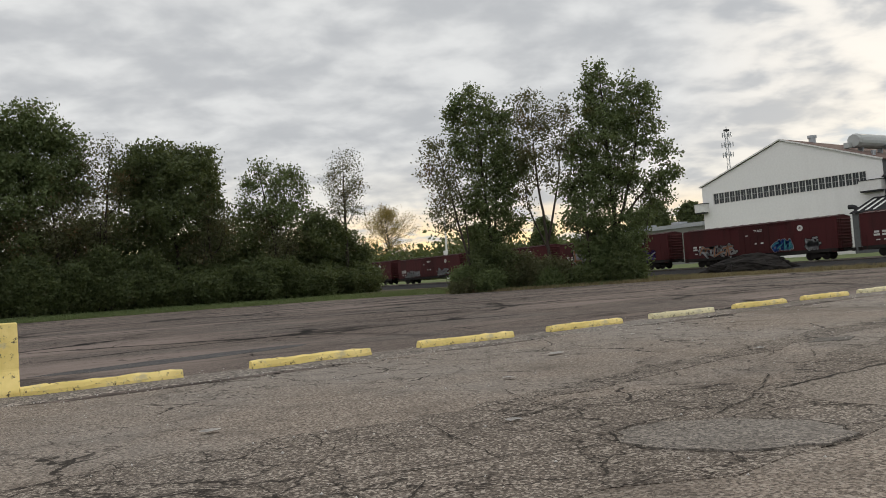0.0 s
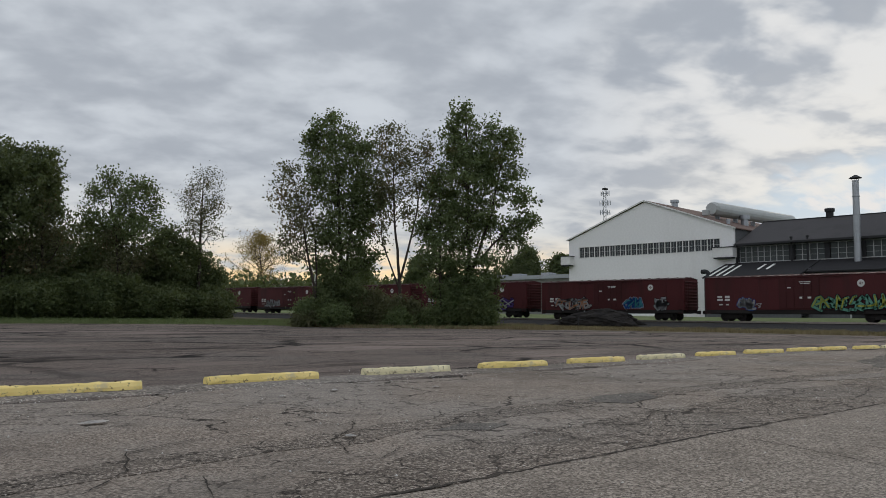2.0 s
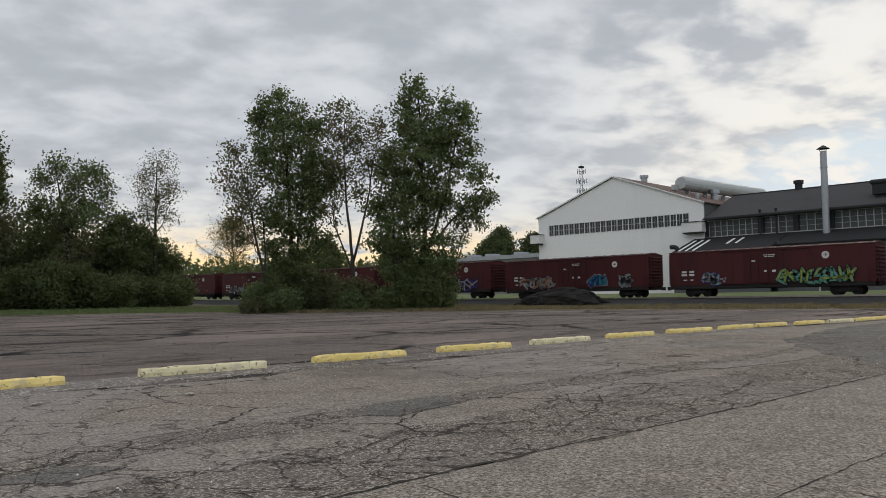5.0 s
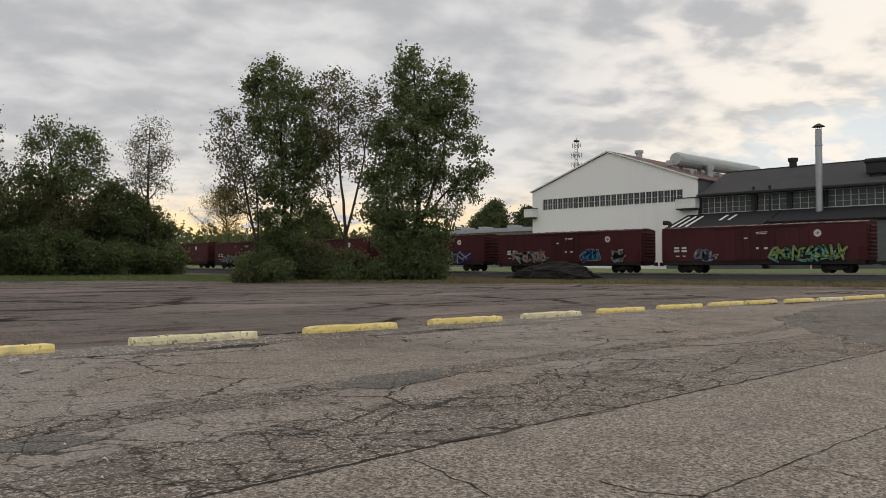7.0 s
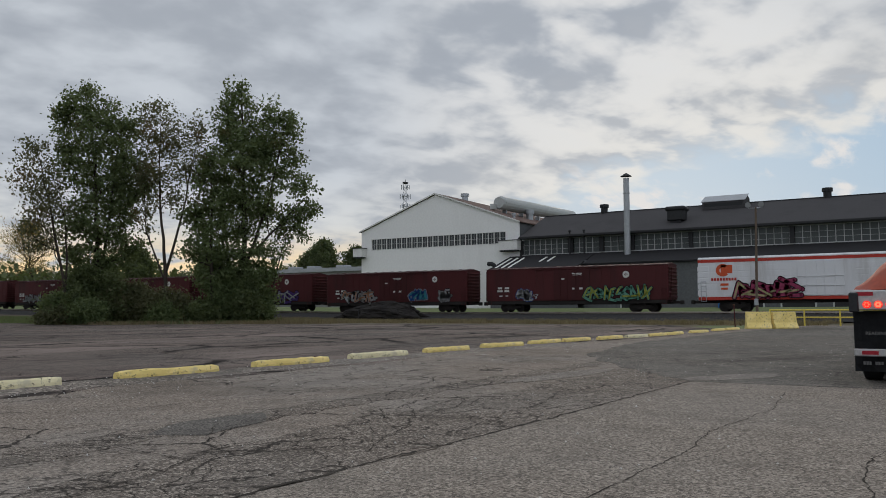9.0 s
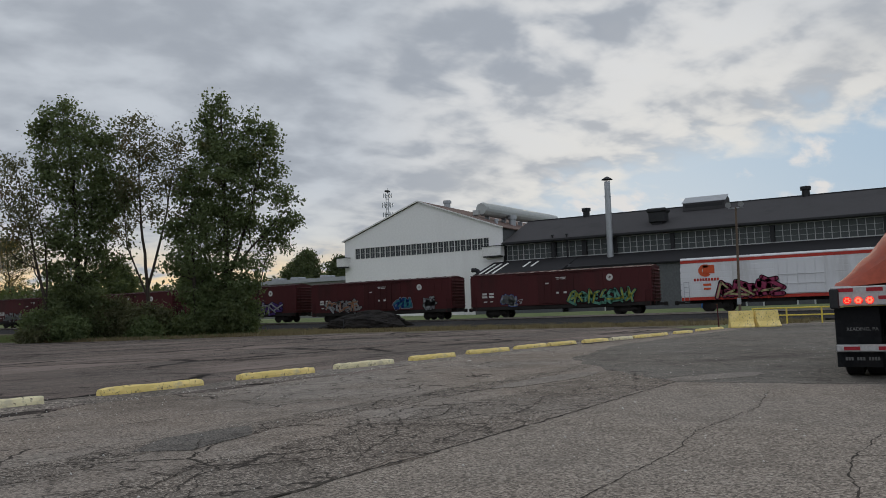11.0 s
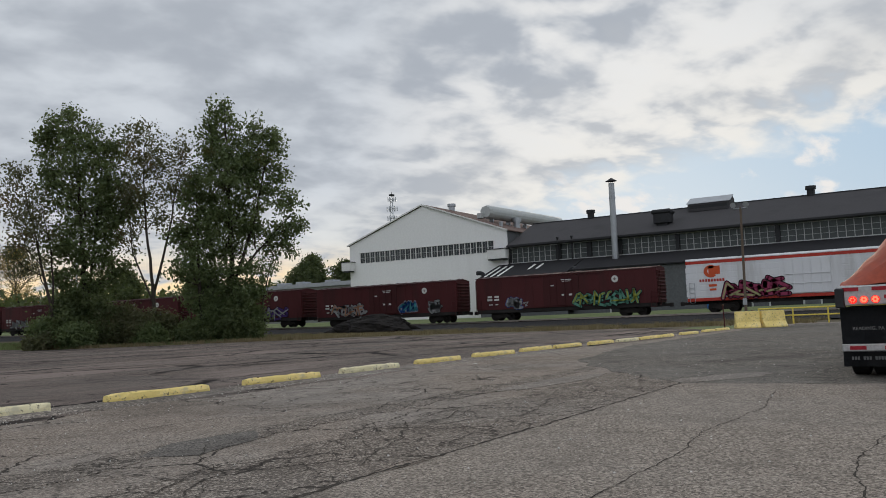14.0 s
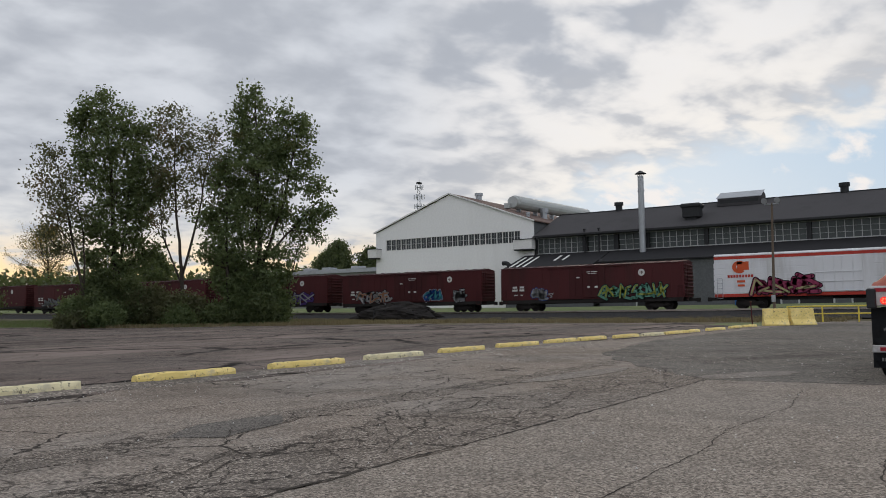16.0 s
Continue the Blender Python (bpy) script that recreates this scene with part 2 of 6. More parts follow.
M = dict(
    road=asphalt("old_road_asphalt", 0.190, 0.85, (1.17, 0.98, 0.81), patchy=0.35, specks=0.75, crackle=0.8),
    slab=asphalt("newer_asphalt", 0.186, 0.0, (1.15, 0.99, 0.83), coarse=1.2, patchy=0.15, specks=0.9, crackle=0.0),
    lot=asphalt("brown_lot_asphalt", 0.112, 1.0, (1.20, 0.97, 0.85), seams=0.8, patchy=0.3, specks=0.35),
    band=asphalt("alligator_cracked_asphalt", 0.132, 0.75, (1.16, 0.98, 0.82), patchy=0.25, specks=1.0, crackle=1.0, dense=True),
    crack=soil("crack_dirt", (0.026, 0.023, 0.020), (0.048, 0.042, 0.035), (0.07, 0.06, 0.05), 3.0),
    mend=asphalt("patch_asphalt", 0.18, 0.15, (1.1, 0.99, 0.87), patchy=0.3, specks=0.8, crackle=0.0),
    seal=asphalt("grey_sealed_asphalt", 0.135, 0.0, (1.08, 1.0, 0.9), patchy=0.1, specks=0.15, crackle=0.0),
    gravel=asphalt("gravelly_edge", 0.165, 0.3, (1.12, 0.99, 0.86), coarse=0.55, patchy=0.35, specks=1.0, crackle=0.3),
    shade_road=asphalt("worn_shaded_asphalt", 0.118, 0.6, (1.08, 1.0, 0.88), patchy=0.4, specks=0.6, crackle=0.7, dense=True),
    tar=asphalt("dark_patch_asphalt", 0.09, 0.3, (1.0, 1.0, 1.02), patchy=0.1, specks=0.25, crackle=0.0),
    grass=soil("mown_grass", (0.11, 0.15, 0.058), (0.145, 0.175, 0.078), (0.17, 0.165, 0.095)),
    dry=soil("dry_grass_ground", (0.12, 0.098, 0.065), (0.075, 0.07, 0.042), (0.17, 0.14, 0.095)),
    ballast=soil("track_ballast", (0.020, 0.020, 0.021), (0.035, 0.034, 0.034), (0.055, 0.053, 0.05), 1.5),
    earth=soil("dark_earth", (0.012, 0.011, 0.011), (0.022, 0.020, 0.018), (0.035, 0.031, 0.027), 1.2),
    yellow=chipped("yellow_concrete_paint", (0.78, 0.62, 0.22)),
    faded=chipped("faded_yellow_concrete_paint", (0.70, 0.64, 0.40), 0.03),
    rail_paint=worn("yellow_rail_paint", (0.66, 0.52, 0.09), (0.25, 0.2, 0.1), 0.4, 0.5, scale=3),
    red=worn("oxide_red_paint", (0.066, 0.0145, 0.0155), (0.034, 0.013, 0.0125), 0.6, 0.6, scale=0.6, streak=True),
    red_dark=worn("dark_oxide_red_paint", (0.052, 0.0125, 0.013), (0.028, 0.012, 0.0115), 0.6, 0.65, scale=0.6, streak=True),
    ochre=worn("ochre_boxcar_paint", (0.34, 0.16, 0.035), (0.12, 0.07, 0.04), 0.6, 0.65, scale=0.6, streak=True),
    white=worn("white_wagon_paint", (0.66, 0.67, 0.68), (0.36, 0.35, 0.33), 0.55, 0.5, scale=0.7, streak=True, spread=0.05),
    stripe=worn("red_stripe_paint", (0.42, 0.045, 0.03), (0.2, 0.05, 0.04), 0.4, 0.55),
    logo=worn("orange_red_paint", (0.55, 0.09, 0.03), (0.4, 0.1, 0.06), 0.2, 0.55),
    orange=worn("orange_paint", (0.62, 0.27, 0.03), (0.3, 0.15, 0.05), 0.4, 0.6),
    under=worn("grimy_steel", (0.03, 0.027, 0.025), (0.015, 0.013, 0.012), 0.5, 0.75, 0.3),
    rust=worn("rusty_steel", (0.10, 0.05, 0.03), (0.05, 0.03, 0.02), 0.6, 0.8, 0.3),
    railtop=worn("rail_steel", (0.30, 0.27, 0.24), (0.12, 0.08, 0.06), 0.4, 0.4, 0.9),
    tie=worn("creosoted_wood", (0.05, 0.04, 0.033), (0.03, 0.025, 0.02), 0.5, 0.9),
    hall=worn("white_sheet_wall", (0.80, 0.80, 0.79), (0.60, 0.59, 0.57), 0.35, 0.6, scale=0.15, grain=3, streak=True, spread=0.03),
    hall_trim=worn("white_trim", (0.70, 0.70, 0.68), (0.45, 0.44, 0.42), 0.3, 0.6),
    hall_roof=worn("brown_sheet_roof", (0.13, 0.088, 0.075), (0.08, 0.05, 0.042), 0.6, 0.9, scale=0.25, grain=4),
    grey_roof=worn("grey_shingle_roof", (0.060, 0.058, 0.060), (0.040, 0.039, 0.040), 0.6, 0.9, scale=0.3, grain=5),
    grey_wall=worn("grey_sheet_wall", (0.105, 0.11, 0.115), (0.07, 0.07, 0.07), 0.5, 0.7, scale=0.25, grain=4, streak=True),
    black_roof=worn("black_roofing_felt", (0.024, 0.024, 0.026), (0.016, 0.016, 0.017), 0.5, 0.92, scale=0.4, grain=6),
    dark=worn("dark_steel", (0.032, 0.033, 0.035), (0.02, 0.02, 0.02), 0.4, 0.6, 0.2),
    galv=worn("galvanised_steel", (0.36, 0.38, 0.40), (0.2, 0.2, 0.2), 0.4, 0.45, 0.6, scale=0.6),
    duct=worn("painted_duct", (0.42, 0.44, 0.43), (0.25, 0.25, 0.24), 0.4, 0.5, 0.1, scale=0.5),
    pane=glass_material("dusty_window_glass", (0.07, 0.08, 0.085)),
    pane_pale=glass_material("pale_window_glass", (0.075, 0.09, 0.088), 0.3),
    mullion=worn("pale_mullion", (0.42, 0.43, 0.42), (0.25, 0.25, 0.24), 0.4, 0.6),
    wood=worn("weathered_pole_wood", (0.13, 0.10, 0.075), (0.07, 0.055, 0.045), 0.5, 0.9, streak=True),
    rubber=worn("black_rubber", (0.014, 0.014, 0.015), (0.05, 0.045, 0.04), 0.35, 0.8),
    flap=worn("mud_flap_rubber", (0.02, 0.022, 0.025), (0.05, 0.047, 0.043), 0.35, 0.6),
    alu=worn("dull_aluminium", (0.42, 0.42, 0.42), (0.2, 0.19, 0.18), 0.5, 0.42, 0.7, scale=2.5),
    tarp=worn("red_tarpaulin", (0.33, 0.072, 0.04), (0.17, 0.05, 0.035), 0.6, 0.6, scale=2.0, grain=12),
    reflect=worn("red_reflector", (0.30, 0.02, 0.03), (0.15, 0.02, 0.02), 0.3, 0.3),
    ink_dim=worn("dirty_lettering", (0.20, 0.20, 0.20), (0.08, 0.08, 0.08), 0.5, 0.7),
    ink=worn("pale_lettering", (0.55, 0.55, 0.52), (0.3, 0.3, 0.28), 0.4, 0.7),
    blue_plastic=worn("blue_plastic", (0.03, 0.12, 0.34), (0.03, 0.06, 0.12), 0.3, 0.5),
    paper=worn("pale_litter", (0.55, 0.53, 0.50), (0.3, 0.28, 0.25), 0.3, 0.8),
    far_wall=worn("grey_distant_wall", (0.20, 0.205, 0.19), (0.12, 0.12, 0.11), 0.4, 0.8, scale=0.2),
    bark=bark_material("grey_bark", (0.055, 0.045, 0.037)),
    leaf=leaf_material("cottonwood_leaf", (0.056, 0.086, 0.034), (0.158, 0.205, 0.085), (0.12, 0.095, 0.035), 0.03),
    leaf_dull=leaf_material("dull_leaf", (0.066, 0.074, 0.036), (0.138, 0.138, 0.072), (0.14, 0.085, 0.042), 0.10),
    leaf_pale=leaf_material("pale_sparse_leaf", (0.06, 0.065, 0.035), (0.11, 0.11, 0.06), (0.12, 0.085, 0.04), 0.1),
    leaf_gold=leaf_material("golden_leaf", (0.24, 0.17, 0.05), (0.36, 0.26, 0.08)),
    leaf_wood=leaf_material("thicket_leaf", (0.048, 0.072, 0.030), (0.126, 0.156, 0.064), (0.095, 0.065, 0.030), 0.02),
    straw=leaf_material("straw_blade", (0.16, 0.125, 0.07), (0.26, 0.21, 0.12)),
    grass_blade=leaf_material("green_blade", (0.10, 0.15, 0.055), (0.155, 0.19, 0.085)),
    lampglow=lit("factory_lamp", (1.0, 0.93, 0.8), 2.0),
    brake=lit("brake_light", (1.0, 0.02, 0.015), 1.3),
    brake_core=lit("brake_light_core", (1.0, 0.10, 0.05), 3.0),
)
for key, rgb in dict(lime=(0.42, 0.46, 0.08), blue=(0.03, 0.10, 0.36), cyan=(0.08, 0.36, 0.42), violet=(0.10, 0.05, 0.25), mint=(0.16, 0.40, 0.30), pinkred=(0.40, 0.06, 0.14),
                     cream=(0.52, 0.46, 0.24), black=(0.012, 0.012, 0.014), silver=(0.45, 0.46, 0.47), peach=(0.50, 0.25, 0.14)).items():
    M["spray_" + key] = worn(key + "_spray_paint", tuple(c * 0.62 for c in rgb), tuple(c * 0.35 for c in rgb), 0.7, 0.65, scale=3.5, spread=0.25)


# ---- mesh helpers ----
def part(name, bm, mat, parent=None, label="", smooth=False):
    me = bpy.data.meshes.new(name)
    bm.to_mesh(me)
    bm.free()
    for m in mat if isinstance(mat, (list, tuple)) else (mat,):
        me.materials.append(m)
    if smooth:
        me.polygons.foreach_set("use_smooth", [True] * len(me.polygons))
    ob = new(name, me)
    ob.parent = parent
    if label:
        ob["label"] = label
    return ob


def share(name, me, parent, m, label=""):
    """Another object on the same mesh."""
    ob = new(name, me)
    ob.parent = parent
    ob.matrix_basis = m
    if label:
        ob["label"] = label
    return ob


def thing(name, label, category, m=None, group="", kind=""):
    ob = new(name)
    ob.empty_display_size = 0.2
    if m is not None:
        ob.matrix_basis = m
    return tagged(ob, label, category, group, kind)


def box(bm, x0, x1, y0, y1, z0, z1, bevel=0.0):
    b = bmesh.ops.create_cube(bm, size=1, matrix=Matrix.Translation(((x0 + x1) / 2, (y0 + y1) / 2, (z0 + z1) / 2)) @ Matrix.Diagonal((abs(x1 - x0), abs(y1 - y0), abs(z1 - z0), 1)))
    if bevel:
        es = list({e for v in b["verts"] for e in v.link_edges})
        bmesh.ops.bevel(bm, geom=es, offset=bevel, segments=1, affect="EDGES")


def rod(bm, a, b, r, r2=None, seg=8, caps=True):
    a, b = Vector(a), Vector(b)
    d = b - a
    bmesh.ops.create_cone(bm, cap_ends=caps, segments=seg, radius1=r, radius2=r if r2 is None else r2, depth=d.length,
                          matrix=Matrix.Translation((a + b) / 2) @ d.to_track_quat("Z", "Y").to_matrix().to_4x4())


def prism(bm, outline, y0, y1, axis="y"):
    """A solid with the outline (pairs) swept along an axis."""
    make = {"y": lambda a, b, t: (a, t, b), "x": lambda a, b, t: (t, a, b), "z": lambda a, b, t: (a, b, t)}[axis]
    lo = [bm.verts.new(make(a, b, y0)) for a, b in outline]
    hi = [bm.verts.new(make(a, b, y1)) for a, b in outline]
    bm.faces.new(lo)
    bm.faces.new(hi[::-1])
    k = len(outline)
    for i in range(k):
        bm.faces.new((lo[i], hi[i], hi[(i + 1) % k], lo[(i + 1) % k]))
    bmesh.ops.recalc_face_normals(bm, faces=bm.faces[:])


def fresh():
    return bmesh.new()


def boxes(*rows):
    bm = fresh()
    for r in rows:
        box(bm, *r)
    return bm


def raw_mesh(name, verts, faces, mat, parent=None):
    """A mesh from numpy arrays: verts (n, 3), faces (m, k)."""
    me = bpy.data.meshes.new(name)
    k = faces.shape[1]
    me.vertices.add(len(verts))
    me.vertices.foreach_set("co", np.ascontiguousarray(verts, np.float32).ravel())
    me.loops.add(faces.size)
    me.loops.foreach_set("vertex_index", np.ascontiguousarray(faces, np.int32).ravel())
    me.polygons.add(len(faces))
    me.polygons.foreach_set("loop_start", np.arange(0, faces.size, k, dtype=np.int32))
    me.update(calc_edges=True)
    me.materials.append(mat)
    ob = new(name, me)
    ob.parent = parent
    return ob


# ---- ground ----
def smooth01(a, b, v):
    t = min(1.0, max(0.0, (v - a) / (b - a)))
    return t * t * (3 - 2 * t)


def rail_z(y):
    return 0.85 + max(0.0, y - 40) * 0.0085


def ground_z(x, y):
    rise = smooth01(63, 75, x) * (rail_z(y) - 0.70)
    back = smooth01(76, 90, y) * 0.55 + smooth01(90, 130, y) * 0.4
    return -0.03 + max(rise, back) + 1.15 * smooth01(85, 97, x)


def sheet(name, xs, ys, height, mat, label, category):
    bm = fresh()
    grid = [[bm.verts.new((x, y, height(x, y))) for x in xs] for y in ys]
    for j in range(len(ys) - 1):
        for i in range(len(xs) - 1):
            bm.faces.new((grid[j][i], grid[j][i + 1], grid[j + 1][i + 1], grid[j + 1][i]))
    return tagged(part(name, bm, mat, smooth=True), label, category, kind="structure")


def steps(*runs):
    out = []
    for a, b, n in runs:
        out += [a + (b - a) * i / n for i in range(n)]
    return out + [runs[-1][1]]


sheet("ground", steps((-2500, -200, 4), (-200, 50, 20), (50, 130, 60), (130, 400, 12), (400, 2500, 4)),
      steps((-2500, -200, 4), (-200, 60, 20), (60, 140, 50), (140, 400, 12), (400, 2500, 4)),
      ground_z, M["grass"], "mown green grass with worn dry spots", "grass")


def wavy_sheet(name, outline, z, mat, label, category, rough=0.12, depth=0.035):
    """A flat slab with a slightly ragged edge and a real thickness."""
    rng = random.Random(len(name) * 7 + int(abs(outline[0][0]) * 10))
    pts = []
    for (x0, y0), (x1, y1) in zip(outline, outline[1:] + outline[:1]):
        k = max(1, min(90, int(math.hypot(x1 - x0, y1 - y0) / max(0.25, rough * 3))))
        for i in range(k):
            t = i / k
            pts.append((x0 + (x1 - x0) * t + (rng.uniform(-rough, rough) if i else 0), y0 + (y1 - y0) * t + (rng.uniform(-rough, rough) if i else 0)))
    bm = fresh()
    prism(bm, pts, z - depth, z, "z")
    return tagged(part(name, bm, mat), label, category, kind="structure")


wavy_sheet("parking_lot", [(-60, 0.35), (47, -0.9), (58, 6), (59, 20), (54, 32.6), (49.8, 38.8), (44.2, 45.6), (43.2, 51), (47, 62), (43, 70), (30, 76.5), (5, 76), (-60, 72)], 0.0, M["lot"],
           "worn brown asphalt parking lot with dark cracked seams", "parking lot", 0.5)
wavy_sheet("road", [(-60, -40), (60, -40), (60, -3.5), (47, -0.904), (-60, 0.346)], -0.004, M["road"], "old grey-brown asphalt drive with a net of cracks", "road", 0.05)
wavy_sheet("road_slab", [(0.2, -30), (15.2, -30), (15.3, -9.6), (15.2, -7.2), (10.4, -7.07), (6.9, -6.91), (3.0, -6.86), (1.5, -6.83), (1.15, -7.5), (1.35, -8.6), (0.9, -11)], 0.006, M["slab"], "newer paler asphalt overlay with a few cracks", "road", 0.06, 0.02)


CRACKS = [[(5.6, -8.6), (7.07, -8.53), (7.9, -8.56), (8.6, -8.6), (9.3, -8.65), (10.6, -8.55), (12.4, -8.75), (14.2, -8.6)],
          [(7.9, -8.56), (7.94, -8.8), (7.87, -9.04), (8.1, -9.7)], [(6.66, -7.05), (6.5, -7.62), (6.43, -7.85), (6.0, -8.6)], [(7.07, -8.53), (6.95, -8.31), (6.97, -7.97)],
          [(8.4, -9.9), (9.12, -9.79), (9.73, -9.78), (10.8, -9.92), (11.2, -10.05)], [(9.73, -9.78), (9.95, -10.3), (9.5, -10.9)], [(12.3, -7.9), (13.0, -8.4), (13.1, -9.2)]]


def wander(x, y, heading, length, seed):
    """The corners of a crack that strays from its heading."""
    rng = random.Random(seed)
    out, a = [(x, y)], radians(heading)
    for _ in range(max(2, int(length / 0.7))):
        a += rng.uniform(-0.6, 0.6)
        x, y = x + 0.7 * math.cos(a), y + 0.7 * math.sin(a)
        a += 0.35 * (radians(heading) - a)
        out.append((x, y))
    return out


def joint(points, width, seed, label):
    rng = random.Random(seed)
    bm = fresh()
    last, off = None, 0.0
    for (x0, y0), (x1, y1) in zip(points, points[1:]):
        k = max(2, int(math.hypot(x1 - x0, y1 - y0) / 0.06))
        d = math.hypot(x1 - x0, y1 - y0)
        nx, ny = -(y1 - y0) / d, (x1 - x0) / d
        for i in range(k):
            t, half = i / k, width * rng.uniform(0.1, 0.6)
            off = 0.6 * off + rng.uniform(-0.016, 0.016)
            x, y = x0 + (x1 - x0) * t + nx * off, y0 + (y1 - y0) * t + ny * off
            pair = (bm.verts.new((x + nx * half, y + ny * half, 0.0085)), bm.verts.new((x - nx * half, y - ny * half, 0.0085)))
            if last:
                bm.faces.new((last[0], last[1], pair[1], pair[0]))
            last = pair
    tagged(part("road_joint", bm, M["crack"]), label, "road joint", kind="structure")


joint([(1.5, -6.83), (3.0, -6.86), (6.9, -6.91), (10.4, -7.07), (15.2, -7.2), (15.3, -9.6), (15.2, -30)], 0.042, 3, "dark open joint at the edge of the newer asphalt")
CRACK = "thin dark crack wandering across the asphalt"
for k, line in enumerate(CRACKS):
    joint(line, 0.013, 30 + k, CRACK)
for k, (x, y, heading, length) in enumerate([(8.3, -0.45, 5, 2.8), (10.7, 0.25, 62, 1.5), (10.2, 0.95, 0, 1.2), (-1.2, 6.9, 38, 11), (4.9, 7.6, 240, 4), (13.6, -2.2, 0, 5), (11.5, -4.6, 0, 6), (9.2, -3.0, 0, 4), (14, 6, 20, 8), (20, 12, -20, 9)]):
    joint(wander(x, y, heading, length, 40 + k), 0.024, 50 + k, CRACK)


def blob(cx, cy, rx, ry, turn, k=26, seed=1):
    rng = random.Random(seed)
    c, s = math.cos(turn), math.sin(turn)
    out = []
    for i in range(k):
        a = 2 * math.pi * i / k
        r = 1 + rng.uniform(-0.09, 0.09)
        u, v = rx * r * math.cos(a), ry * r * math.sin(a)
        out.append((cx + u * c - v * s, cy + u * s + v * c))
    return out


def patch(outline, z, mat, label, rough=0.02):
    return wavy_sheet("road_patch", outline, z, mat, label, "road patch", rough, 0.02)


wavy_sheet("cracked_band", [(0.6, -7.0), (6.8, -6.95), (14.8, -7.1), (20, -6.9), (34, -5.2), (46, -3.6), (46, -2.9), (30, -4.4), (18, -5.6), (9, -5.5), (4, -5.9)], 0.0, M["band"],
           "dark strip of alligator-cracked asphalt", "road", 0.14, 0.02)
wavy_sheet("cracked_band", blob(-1.2, -6.6, 3.6, 1.35, -0.25, 40, 21), 0.001, M["band"], "dark patch of alligator-cracked asphalt", "road", 0.12, 0.02)
# darker old asphalt; its tone also carries the shade round the trailer
wavy_sheet("old_road_surface", [(15.32, -30), (15.33, -9.6), (15.24, -7.22), (17.5, -5.4), (21, -3.4), (28, -2.2), (34, -2.2), (46, -2.6), (57, -4), (57, -30)], 0.0016, M["shade_road"],
           "darker worn asphalt beyond the newer overlay, trailer shade in its tone", "road", 0.15, 0.02)
patch(blob(-0.15, -7.55, 0.66, 0.47, -0.84, 30, 3), 0.009, M["mend"], "rounded pale asphalt patch ringed by cracks")
patch(blob(16.3, -7.55, 1.0, 0.36, -0.5, 24, 5), 0.005, M["mend"], "pale worn asphalt patch")
patch(blob(-1.7, -8.9, 1.1, 0.5, -0.7, 24, 6), 0.009, M["mend"], "pale worn asphalt patch")
wavy_sheet("cracked_band", [(-3.0, -5.6), (2.0, -4.95), (5.3, -4.55), (6.6, -4.28), (7.2, -4.35), (9.6, -4.2), (14, -4.4), (24, -4.45), (24, -4.85), (14, -4.9), (9.6, -4.75), (7.7, -4.9), (6.3, -4.95), (5.3, -5.1), (2.0, -5.35), (-3.0, -5.9)], 0.0006, M["band"],
           "dark weathered strip of cracked asphalt along an old trench", "road", 0.12, 0.02)
patch([(8.1, -4.62), (8.75, -4.25), (9.65, -4.42), (9.2, -4.88), (8.35, -5.05)], 0.0035, M["seal"], "smooth grey sealed patch in the asphalt", 0.05)
patch([(5.0, -5.15), (5.55, -4.95), (5.85, -5.3), (5.4, -5.45)], 0.0035, M["seal"], "smooth grey sealed patch in the asphalt", 0.05)
patch(blob(0.4, 3.8, 2.6, 0.5, 0.15, 30, 9), 0.004, M["tar"], "dark damp asphalt patch in the lot")
patch(blob(15.5, -5.2, 1.6, 0.3, -0.1, 24, 10), 0.005, M["mend"], "pale worn asphalt patch")
sheet("dry_verge", steps((42, 56, 14)), steps((30, 53, 23)), lambda x, y: ground_z(x, y) + 0.025 + 0.02 * noise.noise((x * 0.8, y * 0.8, 0)) - 0.12 * smooth01(50, 53, y) - 0.06 * smooth01(55, 56, x), M["dry"],
      "dry trampled grass under the cottonwoods", "verge")
sheet("dry_verge", steps((49, 78, 40)), steps((-60, -4, 12), (-4, 60, 70), (60, 150, 30)), lambda x, y: ground_z(x, y) + 0.025 + 0.03 * noise.noise((x * 0.5, y * 0.5, 0)) - 0.12 * smooth01(5, -2, y) * smooth01(60, 57, x) - 0.05 * smooth01(53, 49, x), M["dry"],
      "verge of dry trampled grass beside the track", "verge")
for k in range(34):
    rng_ = random.Random(900 + k)
    x, y = rng_.uniform(3.2, 13.5), rng_.uniform(-6.7, -5.6)
    joint(wander(x, y, rng_.choice((-20, 5, 10, 35, 70, 165)), rng_.uniform(0.9, 2.6), 920 + k), rng_.uniform(0.008, 0.016), 960 + k, CRACK)
for k in range(12):
    rng_ = random.Random(1000 + k)
    joint(wander(rng_.uniform(2.5, 10), rng_.uniform(-4.95, -4.5), rng_.uniform(-8, 14), rng_.uniform(1.2, 3.0), 1020 + k), 0.010, 1040 + k, CRACK)
for k in range(80):
    rng_ = random.Random(1100 + k)
    y = 0.9 + 34 * rng_.uniform(0, 1) ** 1.5
    x = rng_.uniform(-6, 24 + y * 0.8)
    joint(wander(x, y, rng_.choice((-42, -38, -35, 48, 52, 5)) + rng_.uniform(-8, 8), rng_.uniform(2.0, 8.0), 1200 + k), 0.016 + 0.0022 * y, 1300 + k, "dark open crack in the old parking lot asphalt")
ring = blob(-0.15, -7.55, 0.69, 0.50, -0.84, 26, 3)
joint(ring + ring[:1], 0.022, 60, "dark crack ringing the rounded patch")
